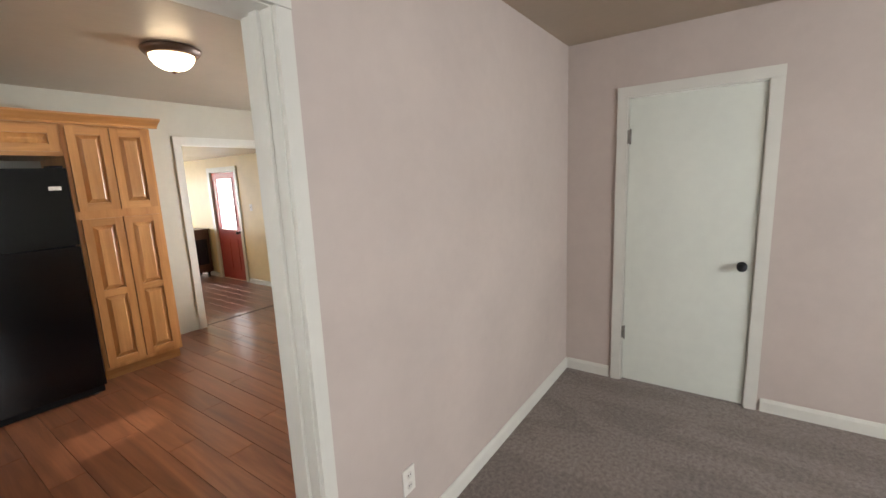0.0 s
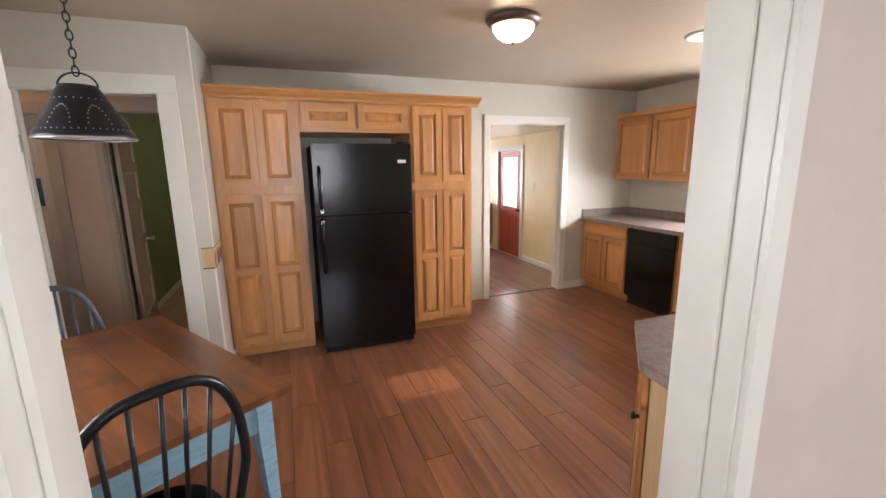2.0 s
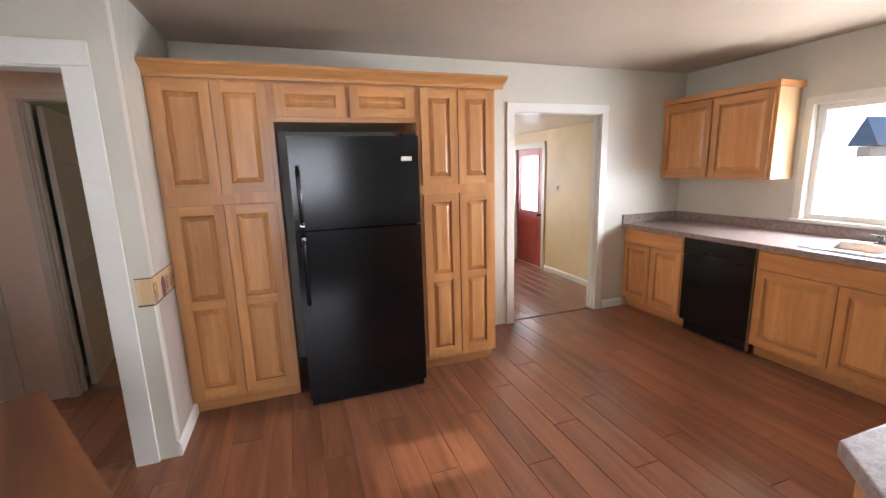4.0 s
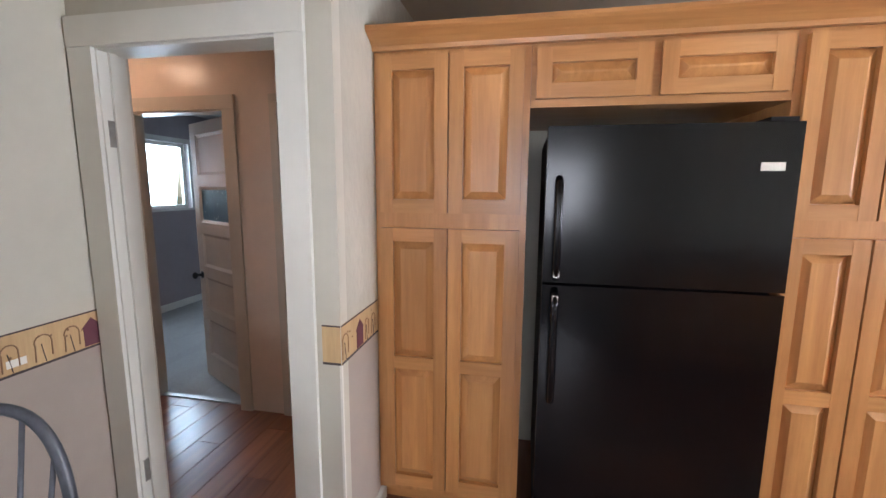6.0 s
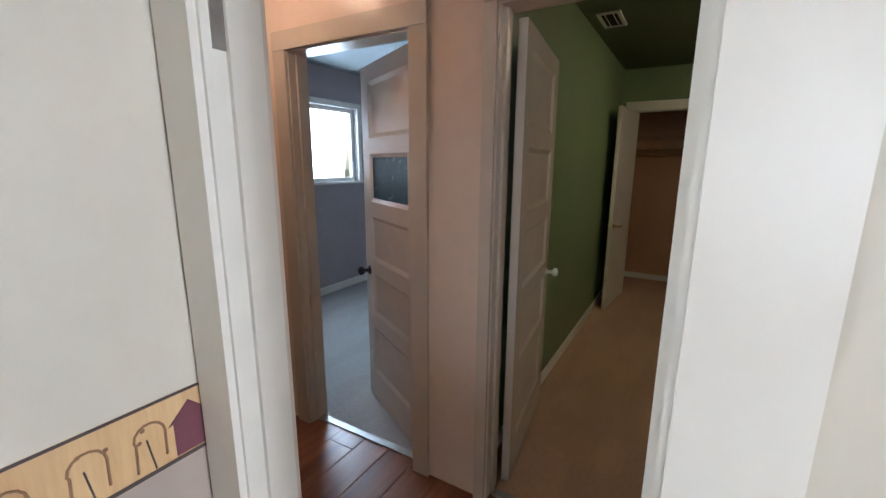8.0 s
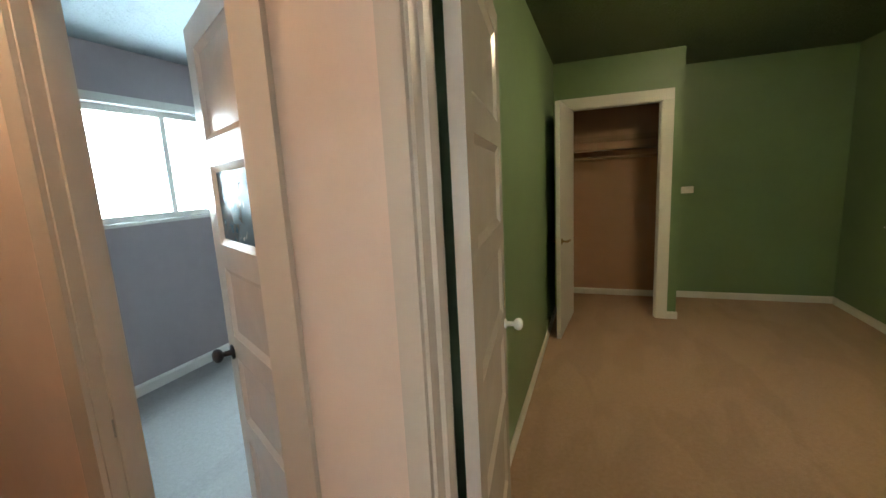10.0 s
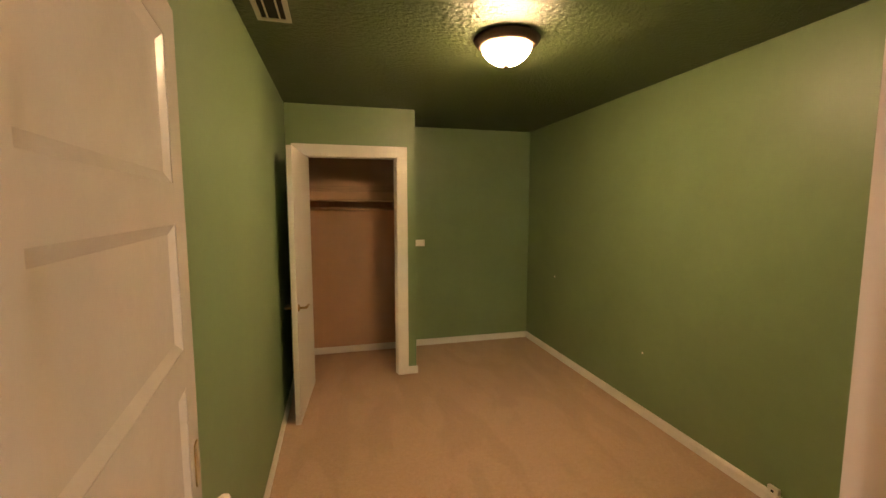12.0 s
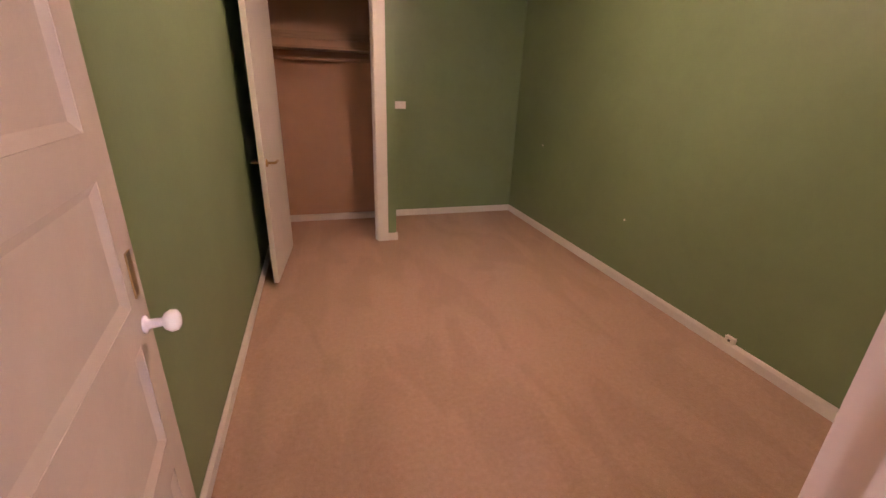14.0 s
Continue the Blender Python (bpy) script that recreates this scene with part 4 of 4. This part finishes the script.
part("crown", box(0, 1.13, -0.04, 0.268, 2.101, 2.15, 0.016, 3), "cab_x", e)


# ---- table and chairs ----
TU = Vector((-0.53, 0.848))
ta = math.degrees(math.atan2(TU.y, TU.x))
e = thing("dining_table", pose(2.062, 2.905, 0, 0, 0, ta), "old farm table, worn brown plank top, chipped blue base", "table")
L, W = 1.27, 0.88
for k in range(5):
    part("top_board", box(0.0, L, W * k / 5 + 0.0006, W * (k + 1) / 5 - 0.0006, 0.738, 0.766, 0.004), "table_top", e)
part("batten", box(0.06, L - 0.06, 0.10, 0.13, 0.715, 0.737), "table_blue", e)
for y0 in (0.065, W - 0.085):
    part("apron", box(0.11, L - 0.11, y0, y0 + 0.02, 0.60, 0.736, 0.003), "table_blue", e)
for x0 in (0.065, L - 0.085):
    part("apron", box(x0, x0 + 0.02, 0.11, W - 0.11, 0.60, 0.736, 0.003), "table_blue", e)
for lx in (0.055, L - 0.055):
    for ly in (0.055, W - 0.055):
        bm = bmesh.new()
        sx, sy = (1 if lx < L / 2 else -1), (1 if ly < W / 2 else -1)
        a = [(lx, ly), (lx + 0.06 * sx, ly), (lx + 0.06 * sx, ly + 0.06 * sy), (lx, ly + 0.06 * sy)]
        b = [(lx, ly), (lx + 0.027 * sx, ly), (lx + 0.027 * sx, ly + 0.027 * sy), (lx, ly + 0.027 * sy)]
        r3 = [[bm.verts.new((*p, z)) for p in q] for q, z in ((b, 0.0), (a, 0.58), (a, 0.736))]
        for u, v in zip(r3, r3[1:]):
            for i in range(4):
                bm.faces.new((u[i], u[(i + 1) % 4], v[(i + 1) % 4], v[i]))
        bm.faces.new(r3[0]); bm.faces.new(r3[-1])
        bmesh.ops.recalc_face_normals(bm, faces=bm.faces)
        part("leg", bev(bm, 0.003), "table_blue", e)


def windsor(m, material, label, tall=0.56):
    """A bow-back chair; local origin on the floor under the seat, back towards -y."""
    e = thing("windsor_chair", m, label, "chair", "chairs at the table")
    n = 28
    seat = bmesh.new()
    ring = []
    for z, k in ((0.425, 0.93), (0.435, 0.99), (0.455, 1.0), (0.462, 0.96)):
        ring.append([seat.verts.new((0.215 * k * math.copysign(abs(math.cos(a)) ** 0.8, math.cos(a)), 0.205 * k * math.copysign(abs(math.sin(a)) ** 0.8, math.sin(a)), z)) for a in [i * math.tau / n for i in range(n)]])
    inner = [seat.verts.new((0.13 * math.cos(i * math.tau / n), 0.12 * math.sin(i * math.tau / n), 0.448)) for i in range(n)]
    ring.append(inner)
    for a, b in zip(ring, ring[1:]):
        for i in range(n):
            f = seat.faces.new((a[i], a[(i + 1) % n], b[(i + 1) % n], b[i])); f.smooth = True
    seat.faces.new(ring[0]); seat.faces.new(inner)
    bmesh.ops.recalc_face_normals(seat, faces=seat.faces)
    part("seat", seat, material, e)

    def bow(a):
        x = 0.225 * math.copysign(abs(math.cos(a)) ** 0.62, math.cos(a))
        z = 0.455 + tall * max(0.0, math.sin(a)) ** 0.72
        return Vector((x * (0.80 + 0.20 * min(1, (z - 0.455) / 0.25)), -0.165 - 0.19 * (z - 0.455), z))
    part("bow", tube([bow(a) for a in np.linspace(0.0, math.pi, 34)], 0.0145, 10), material, e)
    for k in range(7):
        x = -0.150 + 0.050 * k
        best = min((bow(a) for a in np.linspace(0.02, math.pi - 0.02, 300)), key=lambda p: abs(p.x - x * 1.22))
        part("spindle", tube([(x, -0.165, 0.455), ((x + best.x) / 2, (-0.165 + best.y) / 2, (0.455 + best.z) / 2), best], 0.0065, 8), material, e)
    for sx in (-1, 1):
        for sy in (-1, 1):
            p0, p1 = Vector((sx * 0.13, sy * 0.12, 0.432)), Vector((sx * 0.205, sy * 0.20, 0.0))
            pts = [p0.lerp(p1, t) for t in (0, 0.2, 0.45, 0.6, 0.8, 1)]
            bm = bmesh.new()
            part("leg", tube(pts, 0.018, 10, r_end=0.012), material, e)
    for sx in (-1, 1):
        part("stretcher", tube([(sx * 0.172, -0.163, 0.19), (sx * 0.172, 0, 0.19), (sx * 0.172, 0.163, 0.19)], 0.010, 8), material, e)
    part("stretcher", tube([(-0.172, 0, 0.19), (0.172, 0, 0.19)], 0.010, 8), material, e)
    return e


windsor(pose(1.625, 2.690, 0, 0, 0, ta - 90), "chair", "black painted bow-back chair pushed up to the table", 0.585)
windsor(pose(1.055, 3.700, 0, 0, 0, ta + 90), "chair_blue", "slate painted bow-back chair drawn up to the table", 0.525)

# pendant lamp
e = thing("pendant_lamp", pose(1.405, 3.39, 0), "black punched-tin pendant lamp on a chain, unlit", "pendant lamp")
part("shade", lathe([(0.030, 1.872), (0.058, 1.868), (0.072, 1.845), (0.156, 1.688), (0.160, 1.676), (0.156, 1.674), (0.150, 1.684), (0.068, 1.840), (0.05, 1.862), (0.03, 1.866)], 48), "iron", e)
part("lining", lathe([(0.1515, 1.6795), (0.067, 1.838), (0.048, 1.859), (0.02, 1.862)], 48), "shade_in", e, "pale enamel inside of the shade")
part("rim", tube([(0.1585 * math.cos(i * math.tau / 48), 0.1585 * math.sin(i * math.tau / 48), 1.675) for i in range(48)], 0.0035, 8, True), "hinge", e)
part("bail", tube([(0.062 * math.cos(a), 0, 1.865 + 0.050 * math.sin(a)) for a in np.linspace(0, math.pi, 14)], 0.0035, 8), "iron", e)
part("bulb", lathe([(0.0, 1.72), (0.02, 1.725), (0.03, 1.75), (0.026, 1.78), (0.014, 1.81), (0.014, 1.85), (0, 1.85)], 18), "white_plastic", e)
bm = bmesh.new()
for ring_z, cnt in ((1.705, 46), (1.815, 26)):
    for q in range(cnt):
        a = q * math.tau / cnt
        r = 0.072 + (1.845 - ring_z) / (1.845 - 1.688) * 0.084 + 0.0005
        cube(bm, -0.0022, 0.0022, -0.001, 0.001, -0.0022, 0.0022, pose(r * math.cos(a), r * math.sin(a), ring_z, 28, 0, math.degrees(a) + 90))
for arch in range(7):
    for q in range(13):
        th = math.pi * q / 12
        z_ = 1.725 + 0.065 * math.sin(th)
        a = arch * math.tau / 7 + 0.26 * math.cos(th)
        r = 0.072 + (1.845 - z_) / (1.845 - 1.688) * 0.084 + 0.0005
        cube(bm, -0.002, 0.002, -0.001, 0.001, -0.002, 0.002, pose(r * math.cos(a), r * math.sin(a), z_, 28, 0, math.degrees(a) + 90))
tagged(part("punched_dots", bm, "hinge", e, "rows of pale punched dots"), kind="stuff")
z = 1.905
k = 0
while z < 2.40:
    pts = [(0.010 * math.cos(a), 0, 0.019 * math.sin(a)) for a in [i * math.tau / 14 for i in range(14)]]
    bm = tube(pts, 0.0028, 6, True)
    bm.transform(pose(0, 0, z + 0.015, 0, 0, 90 * (k % 2) + 20))
    part("chain_link", bm, "iron", e)
    z += 0.031
    k += 1
part("ceiling_rose", lathe([(0, 2.439), (0.055, 2.439), (0.05, 2.42), (0.015, 2.405), (0, 2.405)], 24), "iron", e)


# ---- paper border on the kitchen walls ----
def border(m, length, label, houses, z0=0.875, z1=1.026):
    """Paper strip along local x, face to -y, with printed bird houses and scrolls."""
    e = thing("paper_border", m, label, "wallpaper border")
    part("strip", box(0, length, -0.002, -0.0005, z0, z1), "paper", e)
    part("edge_line", box(0, length, -0.0028, -0.0021, z0, z0 + 0.009), "paper_edge", e)
    part("edge_line", box(0, length, -0.0028, -0.0021, z1 - 0.006, z1), "paper_edge", e)

    def flat(pts):
        bm = bmesh.new()
        a = [bm.verts.new((x, -0.0035, z)) for x, z in pts]; b = [bm.verts.new((x, -0.0022, z)) for x, z in pts]
        bm.faces.new(a); bm.faces.new(b)
        for i in range(len(pts)):
            bm.faces.new((a[i], a[(i + 1) % len(pts)], b[(i + 1) % len(pts)], b[i]))
        bmesh.ops.recalc_face_normals(bm, faces=bm.faces)
        return bm
    for x in houses:
        h = part("printed_house", flat([(x - 0.033, z0 + 0.012), (x + 0.033, z0 + 0.012), (x + 0.033, z0 + 0.085), (x + 0.043, z0 + 0.082), (x, z0 + 0.125), (x - 0.043, z0 + 0.082), (x - 0.033, z0 + 0.085)]), "maroon", e)
    rng = random.Random(5)
    x = 0.03
    while x < length - 0.05:
        if all(abs(x - h) > 0.07 for h in houses):
            r = rng.uniform(0.018, 0.03)
            part("printed_scroll", tube([(x - r, -0.0028, z0 + 0.02), (x - r * 0.9, -0.0028, z0 + 0.08)] + [(x + r * math.cos(a), -0.0028, z0 + 0.085 + r * math.sin(a)) for a in np.linspace(math.pi, 0, 8)] + [(x + r * 0.95, -0.0028, z0 + 0.03)], 0.0026, 5), "paper_ink", e)
            part("printed_stem", tube([(x + 0.004, -0.0028, z0 + 0.012), (x - 0.006, -0.0028, z0 + 0.08)], 0.0017, 5), "paper_edge", e)
        for _ in range(2):
            part("printed_dot", lathe([(0, 0), (0.0045, 0), (0.003, 0.0012), (0, 0.0014)], 8, pose(x + rng.uniform(-0.045, 0.05), -0.0021, z0 + rng.uniform(0.03, 0.132), 90, 0, 0)), "paper_ink", e)
        x += rng.uniform(0.075, 0.11)
    return e


torn = border(pose(0.54, 2.0, 0, 0, 0, 90), 2.583, "tan paper border with maroon bird houses on the wall", [0.35, 0.9, 1.45, 2.02, 2.545])
part("torn_patch", prism([(2.255, -0.0038), (2.315, -0.0038), (2.315, -0.0029), (2.255, -0.0029)], 0.905, 0.932), "white_plastic", torn, "torn pale patch")
border(pose(1.527, 4.585, 0), 0.072, "short piece of tan paper border", [])
border(pose(1.60, 4.586, 0, 0, 0, 90), 0.38, "tan paper border round the wall's corner", [0.17])
setting("corner_bead", box(1.594, 1.603, 4.5815, 4.590, 0.09, 0.874, 0.002), "white_plastic", "worn pale paint along the wall's corner", "trim")

# ---- small wall things ----
def outlet(m, label, toggle=False):
    e = thing("wall_plate", m, label, "outlet" if not toggle else "switch")
    part("plate", box(-0.036, 0.036, -0.006, -0.0005, -0.058, 0.058, 0.003), "white_plastic", e)
    if toggle:
        part("toggle", box(-0.005, 0.005, -0.020, -0.0065, -0.004, 0.014, 0.002), "white_plastic", e)
    else:
        for z_ in (-0.024, 0.024):
            s_ = part("socket", lathe([(0.016, 0), (0.016, 0.002), (0, 0.002)], 18, pose(0, -0.0062, z_, 90, 0, 0)), "white_plastic", e)
            for x_ in (-0.006, 0.006):
                part("slot", box(x_ - 0.0012, x_ + 0.0012, -0.0088, -0.0083, z_ - 0.004, z_ + 0.006), "dark_fill", s_)
    return e


outlet(pose(3.305, 1.855, 0.32), "white power outlet low on the taupe wall")
outlet(pose(1.945, 10.005, 1.18, 0, 90, 0), "white light switch plate on the green wall", True)
outlet(pose(6.18, 7.70, 1.18, 0, 0, -90), "white light switch beside the red door", True)
e = thing("phone_jack", pose(3.27, 7.0, 0.072, 0, 0, -90), "small white phone jack above the baseboard", "phone jack")
part("case", box(-0.028, 0.028, -0.022, -0.0005, 0, 0.032, 0.004), "white_plastic", e)
part("socket", box(-0.007, 0.007, -0.024, -0.0222, 0.006, 0.018), "dark_fill", e)
for y_, z_ in ((8.02, 0.48), (9.35, 0.85)):
    n_ = part("wall_anchor", lathe([(0, 0), (0.009, 0), (0.008, 0.003), (0, 0.005)], 12, pose(3.2695, y_, z_, 0, -90, 0)), "white_plastic")
    tagged(n_, "small white screw anchor stuck in a green wall", "wall anchor")

# closet fittings
e = thing("closet_shelf", pose(0, 0, 0), "tan wooden closet shelf on cleats with a hanging rod", "shelf")
part("shelf_board", box(0.662, 1.655, 9.66, 9.983, 1.640, 1.660, 0.003), "rod", e)
part("cleat", box(0.662, 1.655, 9.960, 9.983, 1.57, 1.638, 0.003), "rod", e); part("cleat", box(1.635, 1.658, 9.66, 9.958, 1.57, 1.638, 0.003), "rod", e)
part("rod", tube([(0.662, 9.70, 1.56), (1.655, 9.70, 1.56)], 0.016, 14), "rod", e)
part("cleat", box(0.662, 1.655, 9.960, 9.983, 1.74, 1.80, 0.003), "rod", e)

# stove in the living room
e = thing("pellet_stove", pose(5.60, 9.24, LOW), "dark brown cabinet stove standing in the living room corner", "stove")
part("cabinet", box(0, 0.54, 0, 0.47, 0.11, 0.92, 0.012), "bronze", e)
part("top_plate", box(-0.02, 0.56, -0.02, 0.49, 0.921, 0.955, 0.008), "bronze", e)
part("door", box(0.06, 0.48, -0.012, -0.001, 0.27, 0.76, 0.006), "iron", e)
part("door_handle", tube([(0.44, -0.012, 0.46), (0.44, -0.035, 0.47), (0.44, -0.035, 0.57), (0.44, -0.012, 0.58)], 0.007, 8), "iron", e)
for x_ in (0.03, 0.45):
    for y_ in (0.03, 0.38):
        part("leg", box(x_, x_ + 0.04, y_, y_ + 0.04, 0.0, 0.11, 0.004), "iron", e)

# outdoors beyond the kitchen window
e = thing("garden_shed", pose(0, 0, 0), "pale garden shed with a grey-blue gable in the yard", "shed")
part("wall", box(11.06, 12.8, 6.29, 6.46, -0.30, 1.69), "concrete", e)
bm = bmesh.new()
ends = [[bm.verts.new(p) for p in ((x, 6.17, 1.70), (x, 6.58, 1.70), (x, 6.37, 2.16))] for x in (11.0, 12.9)]
bm.faces.new(ends[0]); bm.faces.new(ends[1])
for q in range(3):
    bm.faces.new((ends[0][q], ends[0][(q + 1) % 3], ends[1][(q + 1) % 3], ends[1][q]))
bmesh.ops.recalc_face_normals(bm, faces=bm.faces)
part("roof", bm, "roofing", e)

# ---- floorboards ----
sub = setting("floor_kitchen", box(0.43, 6.44, 1.90, 5.72, -0.10, -0.004), "subfloor", "red-brown laminate plank floor", "floor")
sub2 = setting("floor_living", box(3.39, 6.30, 5.7205, 12.0, LOW - 0.105, LOW - 0.004), "subfloor", "red-brown laminate plank floor in the living room", "floor")
sub3 = setting("floor_hall", box(-2.3, 1.6, 4.60, 5.6885, -0.0995, -0.0045), "subfloor", "red-brown laminate plank floor in the hall", "floor")
PW, PL = 0.165, 1.22
cache = {}


def board(x0, x1, y0, y1, parent, z):
    w, l = round(x1 - x0 - 0.002, 3), round(y1 - y0 - 0.002, 3)
    if w < 0.01 or l < 0.02:
        return
    if (w, l) not in cache:
        bm = bmesh.new()
        i = 0.0018
        lo = [bm.verts.new(p) for p in ((0, 0, -0.005), (w, 0, -0.005), (w, l, -0.005), (0, l, -0.005))]
        mid = [bm.verts.new(p) for p in ((0, 0, -0.0022), (w, 0, -0.0022), (w, l, -0.0022), (0, l, -0.0022))]
        hi = [bm.verts.new(p) for p in ((i, i, 0), (w - i, i, 0), (w - i, l - i, 0), (i, l - i, 0))]
        for a, b in ((lo, mid), (mid, hi)):
            for q in range(4):
                bm.faces.new((a[q], a[(q + 1) % 4], b[(q + 1) % 4], b[q]))
        bm.faces.new(hi)
        me = bpy.data.meshes.new("plank")
        bm.to_mesh(me); bm.free()
        me.materials.append(M["plank"])
        cache[(w, l)] = me
    ob = new("plank", cache[(w, l)])
    ob.location = (x0 + 0.001, y0 + 0.001, z)
    ob.parent = parent


def lay(parent, x0, x1, y0, y1, off, z=0.0):
    col = 0
    x = x0
    while x < x1 - 0.01:
        xe = min(x + PW, x1)
        y = y0 - (off[col % len(off)]) * PL
        while y < y1 - 0.01:
            board(x, xe, max(y, y0), min(y + PL, y1), parent, z)
            y += PL
        x, col = xe, col + 1


OFF = (0.0, 0.45, 0.82, 0.25, 0.63, 0.1, 0.52, 0.9, 0.35, 0.7)
lay(sub, 0.54, 1.53, 1.922, 4.645, OFF)
lay(sub, 1.53, 6.33, 1.922, 5.70, OFF)
lay(sub2, 3.46, 6.18, 5.761, 12.0, OFF, LOW)
lay(sub3, -2.30, 1.53, 4.645, 5.679, OFF)
